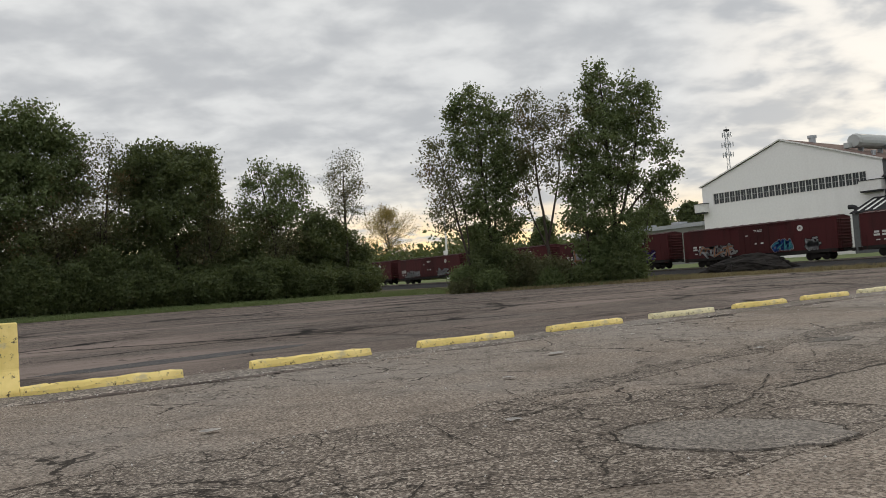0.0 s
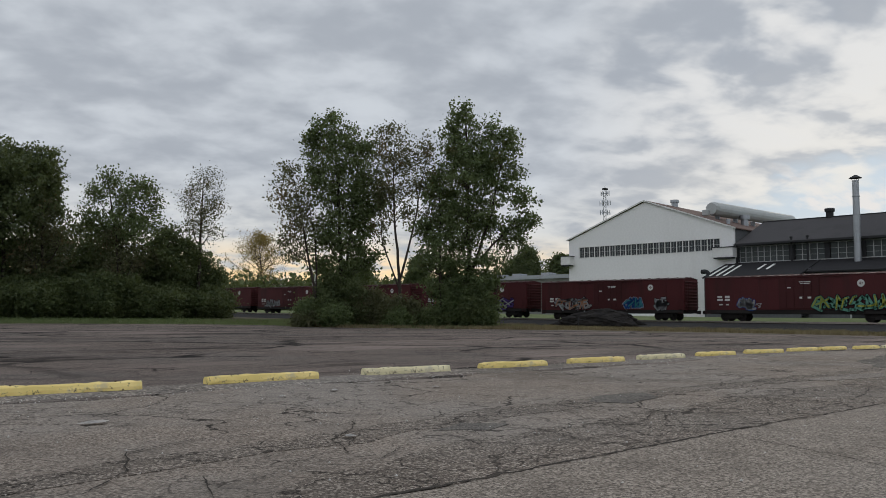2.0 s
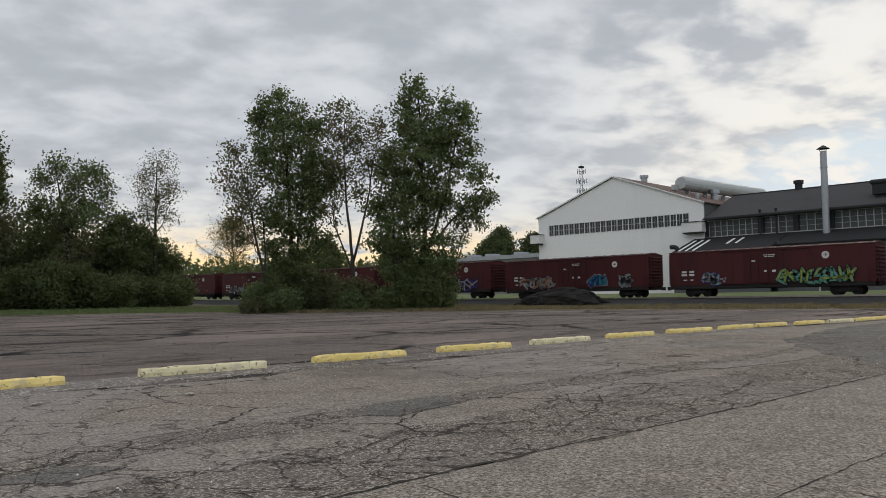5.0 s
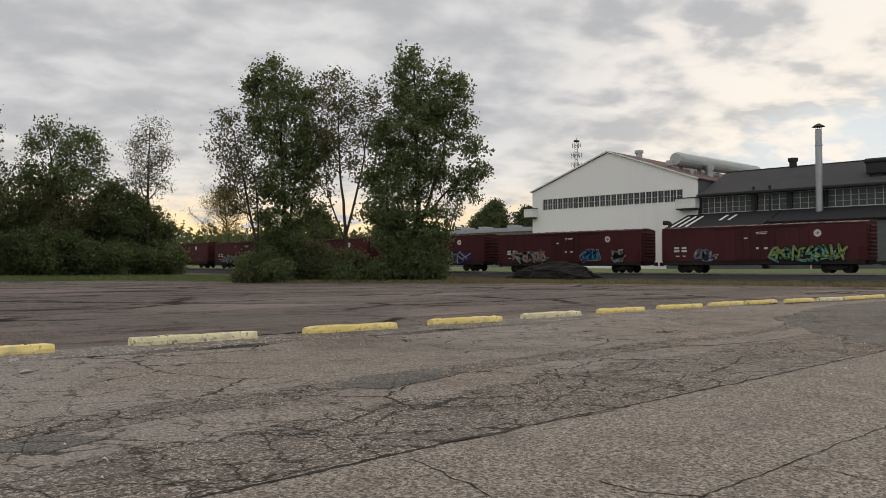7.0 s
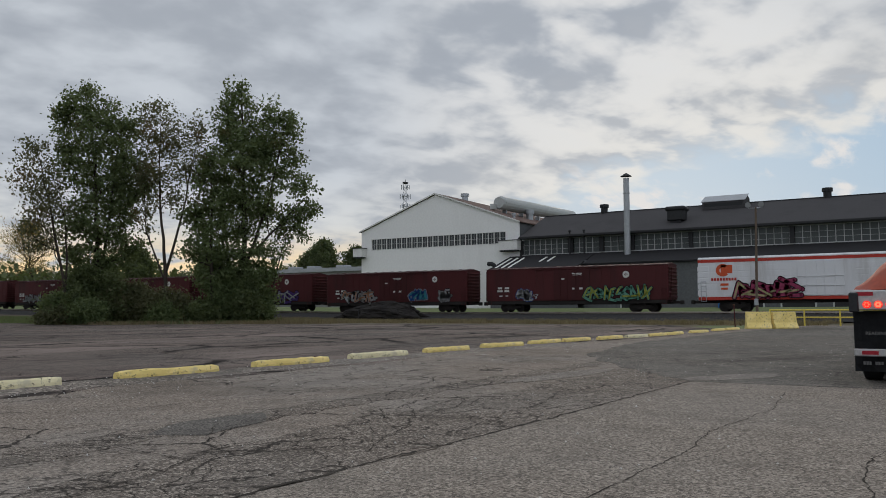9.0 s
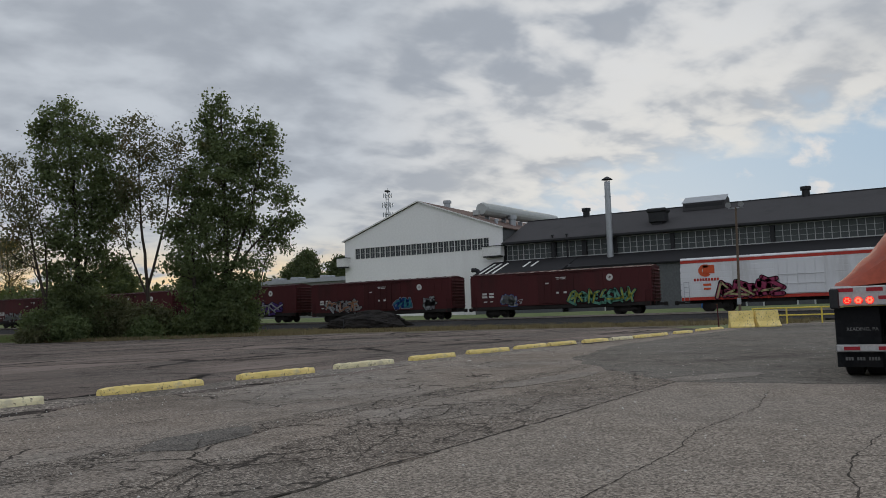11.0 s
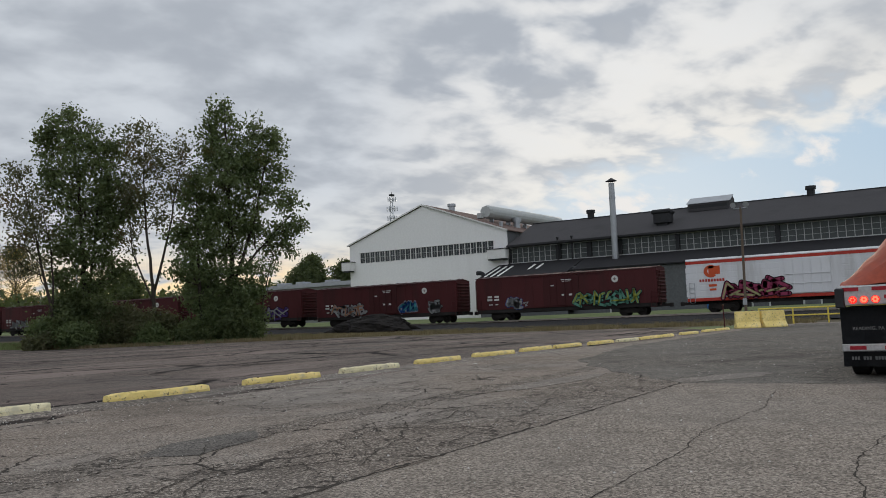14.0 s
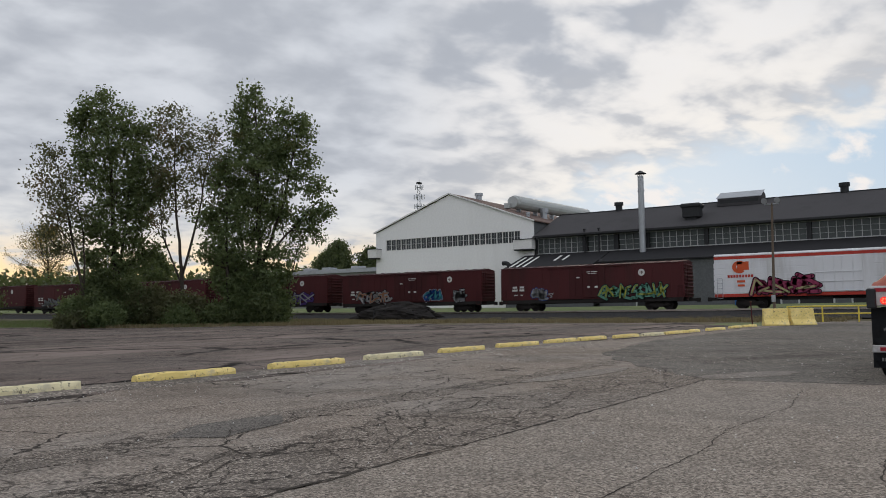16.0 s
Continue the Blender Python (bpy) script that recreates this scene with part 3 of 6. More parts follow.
for k, (x, y, heading, length) in enumerate([(-0.8, -7.2, 170, 2.4), (-1.4, -6.9, 75, 1.7), (0.35, -7.1, 40, 2.8), (-0.9, -5.9, -5, 1.8), (1.8, -5.7, 30, 2.8), (-2.0, -7.0, 240, 1.6), (-2.9, -6.6, 150, 1.8), (0.0, -6.0, 100, 1.4)]):
    joint(wander(x, y, heading, length, 80 + k), 0.016, 70 + k, CRACK)


# ---- parking stops and barriers ----
def parking_stop(x, y, turn, length, mat, label, seed):
    rng = random.Random(seed)
    ob = thing("parking_stop", label, "parking stop", pose(x, y, 0.032, 0, 0, turn), "parking stops in a row")
    bm = fresh()
    n = 14
    prof = [(-0.085, 0.0), (-0.085, 0.045), (-0.066, 0.095), (-0.042, 0.112), (0.042, 0.112), (0.066, 0.095), (0.085, 0.045), (0.085, 0.0)]
    rings = []
    for i in range(n + 1):
        u = -length / 2 + length * i / n
        end = 0.93 if i in (0, n) else 1.0
        rings.append([bm.verts.new((u, a * end + rng.uniform(-0.006, 0.006), b * (end if b > 0.06 else 1) + (rng.uniform(-0.012, 0.008) if b > 0.01 else 0))) for a, b in prof])
    for r0, r1 in zip(rings, rings[1:]):
        for i in range(len(prof)):
            j = (i + 1) % len(prof)
            bm.faces.new((r0[i], r0[j], r1[j], r1[i]))
    bm.faces.new(rings[0][::-1])
    bm.faces.new(rings[-1])
    bmesh.ops.recalc_face_normals(bm, faces=bm.faces[:])
    part("block", bm, mat, ob)
    for u in (-length * 0.33, length * 0.33):
        pin = fresh()
        rod(pin, (u, 0, 0.07), (u, 0, 0.119), 0.014, seg=8)
        part("anchor_pin", pin, M["rust"], ob, "rusty steel pin")
    return ob


STOPS = [(-1.87, 0.14, -3, 1.88), (0.92, 0.0, -3, 1.83), (3.73, 0.0, -4, 1.83), (6.55, 0.03, -2, 1.83), (9.38, 0.02, -4, 1.83), (12.18, 0.02, -3, 1.83), (14.96, 0.0, -4, 1.83),
         (17.66, -0.02, -4, 1.83), (20.45, -0.02, -3, 1.83), (23.25, -0.1, -8, 1.85), (25.85, -0.18, -3, 1.9), (27.85, -0.38, -4, 1.8), (30.1, -0.68, -5, 1.85), (31.95, -1.0, -8, 1.6),
         (34.0, -1.12, -4, 1.8), (35.9, -1.25, -5, 1.75), (39.0, -1.45, -8, 1.85), (42.6, -1.45, -4, 1.7), (44.7, -1.65, -8, 1.7)]


def stop_line(x):
    """Where the row of stops runs: straight at first, then bending towards the drive."""
    return -0.0045 * max(0.0, x - 21) ** 1.85 * 0.6


bm = fresh()
rows = []
for i in range(281):
    x = -9 + i * 0.2
    row = []
    for j in range(13):
        v = -0.62 + j * 0.1
        lift = 0.045 * smooth01(-0.62, -0.18, v) * smooth01(0.58, 0.2, v) - 0.012 + 0.012 * noise.noise((x * 1.3, v * 5, 4.0)) + 0.006 * noise.noise((x * 6, v * 9, 9.0))
        row.append(bm.verts.new((x, stop_line(x) + v * (1 + 0.25 * noise.noise((x * 0.7, 0, 2.0))), lift)))
    rows.append(row)
for r0, r1 in zip(rows, rows[1:]):
    for j in range(12):
        bm.faces.new((r0[j], r1[j], r1[j + 1], r0[j + 1]))
tagged(part("gravel_margin", bm, M["gravel"], smooth=True), "low ridge of loose gravel and dirt under the parking stops", "gravel", kind="structure")
for i, (x, y, turn, length) in enumerate(STOPS):
    pale = i in (4, 7, 13)
    parking_stop(x, y, turn, length, M["faded"] if pale else M["yellow"],
                 "faded whitish-yellow concrete parking stop on asphalt" if pale else "chipped yellow-painted concrete parking stop on asphalt", i + 11)


def barrier(x, y, turn, length, label):
    ob = thing("concrete_barrier", label, "barrier", pose(x, y, 0, 0, 0, turn), "yellow concrete barriers")
    bm = fresh()
    prism(bm, [(-0.30, 0), (0.30, 0), (0.30, 0.08), (0.15, 0.33), (0.085, 0.90), (-0.085, 0.90), (-0.15, 0.33), (-0.30, 0.08)], -length / 2, length / 2, "x")
    bmesh.ops.bevel(bm, geom=bm.edges[:], offset=0.015, segments=1, affect="EDGES")
    part("body", bm, M["yellow"], ob)
    for u in (-length * 0.25, length * 0.25):
        loop = fresh()
        rod(loop, (u - 0.08, 0, 0.88), (u - 0.08, 0, 0.93), 0.012)
        rod(loop, (u + 0.08, 0, 0.88), (u + 0.08, 0, 0.93), 0.012)
        rod(loop, (u - 0.09, 0, 0.93), (u + 0.09, 0, 0.93), 0.012)
        part("lifting_loop", loop, M["rust"], ob, "rusty steel lifting loop")
    return ob


barrier(-4.18, 0.82, -8, 2.9, "yellow-painted concrete barrier at the end of a row of stops")
barrier(48.9, -2.1, -64, 1.25, "yellow-painted concrete barrier with rust stains")
barrier(49.8, -3.23, -40, 1.5, "yellow-painted concrete barrier with rust stains")


def pipe_fence(x, y0, y1):
    ob = thing("pipe_railing", "yellow-painted steel pipe railing beside the drive", "railing", pose(x, 0, 0))
    for z in (0.52, 0.98):
        bm = fresh()
        rod(bm, (0, y0, z), (0, y1, z), 0.045, seg=10)
        part("pipe_rail", bm, M["rail_paint"], ob)
    k = 5
    for i in range(k):
        y = y0 + (y1 - y0) * i / (k - 1)
        bm = fresh()
        rod(bm, (0, y, 0.0), (0, y, 1.02), 0.05, seg=10)
        part("post", bm, M["rail_paint"], ob)
    return ob


pipe_fence(58, -1.2, -9.2)

# floodlight pole beside the track
pole = thing("floodlight_pole", "weathered wooden pole carrying two small floodlights", "light pole", pose(62, 0.3, 0.0))
bm = fresh()
rod(bm, (0, 0, -0.1), (0.02, -0.14, 8.1), 0.10, 0.07, 12)
part("pole", bm, M["wood"], pole)
bm = fresh()
rod(bm, (0, -0.6, 8.0), (0, 0.35, 8.0), 0.04)
part("crossarm", bm, M["galv"], pole)
for dy, tilt in ((-0.55, 18), (0.3, -14)):
    bm = fresh()
    rod(bm, (-0.28, dy, 8.22), (0.1, dy, 8.32), 0.20, 0.09, 12)
    rod(bm, (0, dy, 8.0), (0, dy, 8.25), 0.03)
    part("floodlight", bm, M["galv"], pole, "grey bell-shaped floodlight")
bm = fresh()
box(bm, -0.16, 0.12, -0.12, 0.12, 1.3, 1.75, 0.02)
part("switch_box", bm, M["galv"], pole)
# leaning red marker post
post = thing("marker_post", "thin rust-red steel marker post leaning beside the barrier", "post", pose(47.6, -1.2, 0, 0, -9, 0))
bm = fresh()
rod(bm, (0, 0, -0.05), (0, 0, 1.25), 0.03, seg=8)
part("shaft", bm, M["red"], post)
bm = fresh()
box(bm, -0.05, 0.05, -0.05, 0.05, 1.25, 1.31, 0.01)
part("cap", bm, M["rust"], post)
post = thing("marker_post", "thin dark steel stake in the dry verge", "post", pose(60.3, 33.2, 0, 0, 2, 0))
bm = fresh()
rod(bm, (0, 0, -0.05), (0, 0, 1.1), 0.03, seg=8)
part("shaft", bm, M["dark"], post)


def heap(name, x, y, rx, ry, h, mat, label, category, seed, turn=0.0):
    noise.seed_set(seed)
    bm = fresh()
    bmesh.ops.create_icosphere(bm, subdivisions=5, radius=1)
    for v in bm.verts:
        r = 1 + 0.28 * noise.fractal(v.co * 1.8, 1.0, 2.2, 4) + 0.06 * noise.noise(v.co * 14)
        v.co = Vector((v.co.x * rx * r, v.co.y * ry * r, max(-0.3, v.co.z * h * (0.85 + 0.3 * r - 0.15))))
    ob = part(name, bm, mat)
    ob.matrix_basis = pose(x, y, ground_z(x, y) - 0.05, 0, 0, turn)
    noise.seed_set(1)
    return tagged(ob, label, category)


heap("dirt_mound", 70.0, 37.6, 2.2, 4.8, 1.95, M["earth"], "long low mound of dark earth beside the track", "dirt pile", 4)
heap("rubble_heap", 69.4, 41.6, 0.9, 1.7, 0.7, M["earth"], "low heap of dark earth and broken rubble", "rubble", 9)
for i, (dx, dy, s) in enumerate([(-1.9, 3.9, 0.3), (-2.0, 1.6, 0.22), (-1.8, -2.0, 0.25), (-2.1, 5.1, 0.2), (-1.5, -4.4, 0.2)]):
    heap("rubble_lump", 69.8 + dx, 37.6 + dy, s, s * 1.5, s * 0.9, M["far_wall"], "broken grey lump of concrete rubble", "rubble", 20 + i, i * 40)

# ---- track ----
bed = fresh()
rows = []
ys = steps((-80, 40, 30), (40, 190, 50))
prof = [(-1.0, -0.72), (-0.72, -0.52), (-0.42, -0.33), (-0.26, -0.24), (-0.19, -0.20), (0.19, -0.20), (0.34, -0.45), (0.5, -0.72)]
for y in ys:
    rows.append([bed.verts.new((79.6 + a * (10 if a > -0.3 else 10 + 2.5 * smooth01(48, 30, y)) + 0.25 * noise.noise((a * 9, y * 0.6, 1)), y, rail_z(y) + b + 0.05 * noise.noise((a * 13, y * 0.9, 3)))) for a, b in prof])
for r0, r1 in zip(rows, rows[1:]):
    for i in range(len(prof) - 1):
        bed.faces.new((r0[i], r0[i + 1], r1[i + 1], r1[i]))
tagged(part("ballast_bed", bed, M["ballast"], smooth=True), "dark crushed-stone ballast under the track", "ballast", kind="structure")
track = thing("railway_track", "railway track with steel rails on dark wooden ties", "railway track", kind="structure")
for side in (-0.72, 0.72):
    bm = fresh()
    for y0, y1 in zip(ys, ys[1:]):
        z0, z1 = rail_z(y0), rail_z(y1)
        for a0, a1, b0, b1 in ((-0.036, 0.036, -0.05, 0.0), (-0.01, 0.01, -0.13, -0.05), (-0.075, 0.075, -0.155, -0.13)):
            vs = [bm.verts.new((79.6 + side + a, y, z + b)) for y, z in ((y0, z0), (y1, z1)) for a, b in ((a0, b0), (a1, b0), (a1, b1), (a0, b1))]
            for q in ((0, 1, 5, 4), (1, 2, 6, 5), (2, 3, 7, 6), (3, 0, 4, 7)):
                bm.faces.new([vs[i] for i in q])
    bmesh.ops.recalc_face_normals(bm, faces=bm.faces[:])
    part("rail", bm, M["railtop"], track, "worn steel rail")
tie_bm = fresh()
box(tie_bm, -1.3, 1.3, -0.11, 0.11, -0.33, -0.157, 0.01)
tie = part("tie", tie_bm, M["tie"], track)
tie.matrix_basis = pose(79.6, -20, rail_z(-20))
for i in range(1, 290):
    y = -20 + i * 0.56
    share("tie", tie.data, track, pose(79.6, y, rail_z(y), 0, 0, (i * 37 % 7 - 3) * 0.4))


# ---- rolling stock: length along local x, near side at local -y, rail tops at z = 0 ----
def bogie(parent, x):
    ob = fresh()
    for side in (-1.02, 1.02):
        prism(ob, [(-1.15, 0.42), (-0.95, 0.62), (-0.45, 0.66), (-0.3, 0.80), (0.3, 0.80), (0.45, 0.66), (0.95, 0.62), (1.15, 0.42), (0.75, 0.38), (0.4, 0.24), (-0.4, 0.24), (-0.75, 0.38)], side - 0.07, side + 0.07)
    box(ob, -0.2, 0.2, -1.1, 1.1, 0.45, 0.75)
    frame_ob = part("bogie", ob, M["under"], parent, "grimy black cast-steel bogie")
    frame_ob.location.x = x
    for dx in (-0.88, 0.88):
        wheel = fresh()
        for side in (-0.72, 0.72):
            rod(wheel, (dx, side - 0.06, 0.46), (dx, side + 0.06, 0.46), 0.46, seg=20)
            rod(wheel, (dx, side - 0.09 * (1 if side > 0 else -1), 0.46), (dx, side - 0.06 * (1 if side > 0 else -1), 0.46), 0.49, seg=20)
        rod(wheel, (dx, -1.05, 0.46), (dx, 1.05, 0.46), 0.09)
        part("wheelset", wheel, M["under"], frame_ob)


def couplers(parent, half):
    for s in (-1, 1):
        bm = fresh()
        box(bm, s * half, s * (half + 0.75), -0.12, 0.12, 0.75, 1.0)
        box(bm, s * (half + 0.7), s * (half + 1.02), -0.2, 0.2, 0.68, 1.05, 0.04)
        part("coupler", bm, M["under"], parent, "rusty knuckle coupler")


def ladder(parent, x0, x1, y, z0, z1, mat, along="x"):
    bm = fresh()
    p = (lambda a, z: (a, y, z)) if along == "x" else (lambda a, z: (y, a, z))
    for a in (x0, x1):
        rod(bm, p(a, z0), p(a, z1), 0.022, seg=6)
    k = max(2, int((z1 - z0) / 0.38))
    for i in range(k + 1):
        z = z0 + (z1 - z0) * i / k
        rod(bm, p(x0, z), p(x1, z), 0.02, seg=6)
    part("ladder", bm, mat, parent)


def stroke(bm, pts, r, y):
    """A flat band along a line on the plane y, with round joints."""
    for (x0, z0), (x1, z1) in zip(pts, pts[1:]):
        d = math.hypot(x1 - x0, z1 - z0) or 1e-3
        nx, nz = -(z1 - z0) / d * r, (x1 - x0) / d * r
        bm.faces.new([bm.verts.new(p) for p in ((x0 - nx, y, z0 - nz), (x1 - nx, y, z1 - nz), (x1 + nx, y, z1 + nz), (x0 + nx, y, z0 + nz))])
    for x, z in pts:
        bm.faces.new([bm.verts.new((x + r * math.cos(a * math.pi / 4), y, z + r * math.sin(a * math.pi / 4))) for a in range(8)])


def graffiti(parent, x, z, width, height, fill, edge, y, seed, shade=None):
    """A sprayed tag of interlocking letter-like bands: outline below, fill above, highlights on top."""
    rng = random.Random(seed)
    k = max(5, int(width / (height * 0.62)))
    step = width / k
    lines = []
    for i in range(k):
        left, slant, tall = x - width / 2 + step * i, rng.uniform(-0.25, 0.35) * step, rng.uniform(0.8, 1.2)
        u = lambda a, b: (left + a * step + b * slant + rng.uniform(-0.42, 0.42) * step, z + height * (0.5 + (b - 0.5) * tall + rng.uniform(-0.24, 0.24)))
        form = rng.randrange(5)
        if form == 0:
            lines.append([u(0.9, 0.9), u(0.2, 1), u(0.1, 0.55), u(0.9, 0.45), u(0.8, 0), u(0.0, 0.1)])
        elif form == 1:
            lines += [[u(0.05, 0), u(0.5, 1), u(1.0, 0)], [u(0.2, 0.35), u(0.9, 0.4)]]
        elif form == 2:
            lines += [[u(0.1, 0), u(0.1, 1), u(0.9, 0.8), u(0.2, 0.5), u(1.05, -0.1)]]
        elif form == 3:
            lines += [[u(0.95, 1), u(0.1, 0.9), u(0.1, 0.05), u(1.0, 0)], [u(0.1, 0.5), u(0.8, 0.5)]]
        else:
            lines.append([u(0.1, 1), u(0.15, 0.1), u(0.6, 0.45), u(0.95, 0), u(0.95, 1.05)])
        if rng.random() < 0.6:
            lines.append([u(-0.3, rng.uniform(-0.1, 1.1)), u(1.2, rng.uniform(-0.1, 1.1))])
    for name, mat, r, dy in (("tag_outline", edge, 0.20, 0.0), ("tag_fill", fill, 0.13, 0.004)) + ((("tag_second_fill", shade, 0.075, 0.008),) if shade else ()):
        bm = fresh()
        for k_, line in enumerate(lines):
            if name == "tag_second_fill" and k_ % 2:
                continue
            stroke(bm, line[:3] if name == "tag_second_fill" else line, r * height, y - dy)
        part(name, bm, M[mat], parent, "sprayed graffiti lettering" if name == "tag_fill" else "")


def scribble(parent, x, z, width, height, mat, y, seed):
    rng = random.Random(seed)
    bm = fresh()
    for k in range(max(2, int(width / 0.5))):
        cx = x - width / 2 + (k + 0.5) * 0.5
        stroke(bm, [(cx + rng.uniform(-0.3, 0.3), z + rng.uniform(0, height)) for _ in range(5)], 0.03, y)
    part("tag_scribble", bm, M[mat], parent, "thin sprayed scribble")


def letter_bars(parent, rows, y, mat="ink"):
    """Unreadable stencilled data as plain bars: (x, z, width, height)."""
    for x, z, a, b in rows:
        bm = fresh()
        box(bm, x - a / 2, x + a / 2, y - 0.006, y, z, z + b)
        part("stencil_bar", bm, M[mat], parent, "pale stencilled bar")


def boxcar(y, paint, dark, label, seed, tags, disc=True):
    rng = random.Random(seed)
    z = rail_z(y)
    h, W, top = 9.55, 1.48, 4.38
    ob = thing("boxcar", label, "boxcar", pose(79.6, y, z, 0, 0, -90), "freight wagons in the train")
    bm = boxes((-h, h, -W, W, 1.12, top, 0.02))
    body = part("body", bm, paint, ob)
    # side posts
    for i in range(22):
        x = -h + 0.35 + i * (2 * h - 0.7) / 21
        if abs(x - 0.2) < 2.4:
            continue
        bm = boxes((x - 0.045, x + 0.045, -W - 0.018, -W, 1.15, top - 0.12))
        part("side_post", bm, paint, body)
    bm = fresh()
    prism(bm, [(-W - 0.05, top), (-W - 0.05, top + 0.04), (0, top + 0.24), (W + 0.05, top + 0.04), (W + 0.05, top)], -h - 0.03, h + 0.03, "x")
    roof = part("roof", bm, dark, ob)
    rib = None
    for i in range(17):
        x = -h + 0.4 + i * (2 * h - 0.8) / 16
        if rib is None:
            bm = fresh()
            prism(bm, [(-W - 0.05, top + 0.05), (-W - 0.05, top + 0.08), (0, top + 0.285), (W + 0.05, top + 0.08), (W + 0.05, top + 0.05), (0, top + 0.25)], -0.035, 0.035, "x")
            rib = part("roof_rib", bm, dark, roof)
            rib.location.x = x
        else:
            share("roof_rib", rib.data, roof, pose(x, 0, 0))
    # plug door with locking bars
    bm = boxes((-1.9, 1.9, -W - 0.075, -W, 1.25, top - 0.2, 0.02))
    door = part("sliding_door", bm, dark, ob, "large plug door with locking bars")
    for x in (-1.2, -0.45, 0.45, 1.2):
        bm = fresh()
        rod(bm, (x, -W - 0.10, 1.3), (x, -W - 0.10, top - 0.3), 0.028)
        part("locking_bar", bm, dark, door)
    bm = boxes((-4.2, 4.2, -W - 0.10, -W, 1.14, 1.22), (-4.2, 4.2, -W - 0.09, -W, top - 0.16, top - 0.08))
    part("door_track", bm, dark, ob)
    bm = boxes((-h + 0.1, h - 0.1, -W + 0.02, -W + 0.14, 0.78, 1.14), (-h + 0.1, h - 0.1, W - 0.14, W - 0.02, 0.78, 1.14), (-h, h, -0.3, 0.3, 0.72, 1.12))
    part("underframe", bm, M["under"], ob, "dark steel underframe")
    for s in (-1, 1):
        bm = fresh()
        for i in range(9):
            zz = 1.42 + i * 0.335
            prism(bm, [(0, zz - 0.10), (s * 0.11, zz - 0.03), (s * 0.11, zz + 0.03), (0, zz + 0.10)], -W + 0.08, W - 0.08, "y")
        end = part("end_ribs", bm, paint, ob, "corrugated steel end wall")
        end.location.x = s * h
        ladder(ob, s * (h - 0.6), s * (h - 0.15), -W - 0.07, 0.75, 2.2, dark)
        ladder(ob, -W + 0.2, -W + 0.65, s * (h + 0.14), 0.9, top - 0.2, dark, "y")
    for x in (-6.9, 6.9):
        bogie(ob, x)
    couplers(ob, h)
    yy = -W - 0.042
    if disc:
        bm = fresh()
        rod(bm, (h - 4.0, yy - 0.004, 3.55), (h - 4.0, yy + 0.004, 3.55), 0.33, seg=20)
        part("round_emblem", bm, M["ink"], ob, "round white emblem with dark cross bars")
        letter_bars(ob, [(h - 4.0, 3.42, 0.07, 0.26), (h - 4.12, 3.5, 0.05, 0.12), (h - 3.88, 3.5, 0.05, 0.12)], yy - 0.006, "red_dark" if "red_dark" in M else "dark")
    letter_bars(ob, [(-h + 1.6, 2.35, 0.5, 0.2), (-h + 2.4, 2.35, 0.5, 0.2), (-h + 1.6, 2.05, 0.6, 0.2), (-h + 2.4, 2.05, 0.55, 0.2), (-h + 1.7, 1.6, 0.4, 0.1), (-h + 2.4, 1.6, 0.3, 0.1)], yy)
    letter_bars(ob, [(0.6, 3.75, 1.1, 0.07), (0.6, 3.6, 0.9, 0.06), (1.0, 2.2, 0.35, 0.18), (0.2, 2.2, 0.25, 0.18), (-0.9, 3.2, 0.35, 0.12)], -W - 0.08)
    for k, (x, zz, wd, ht, fill, edge, shade) in enumerate(tags):
        graffiti(ob, x, zz, wd, ht, fill, edge, yy - 0.02 if abs(x) - wd / 2 > 1.9 else -W - 0.135, seed * 10 + k, shade)
    scribble(ob, 3.2 + rng.uniform(-1, 1), 1.4, 1.4, 0.6, "spray_silver", yy - 0.01, seed + 1)
    scribble(ob, -3.6 + rng.uniform(-1, 1), 1.35, 1.2, 0.5, "spray_silver", yy - 0.01, seed + 2)
    return ob


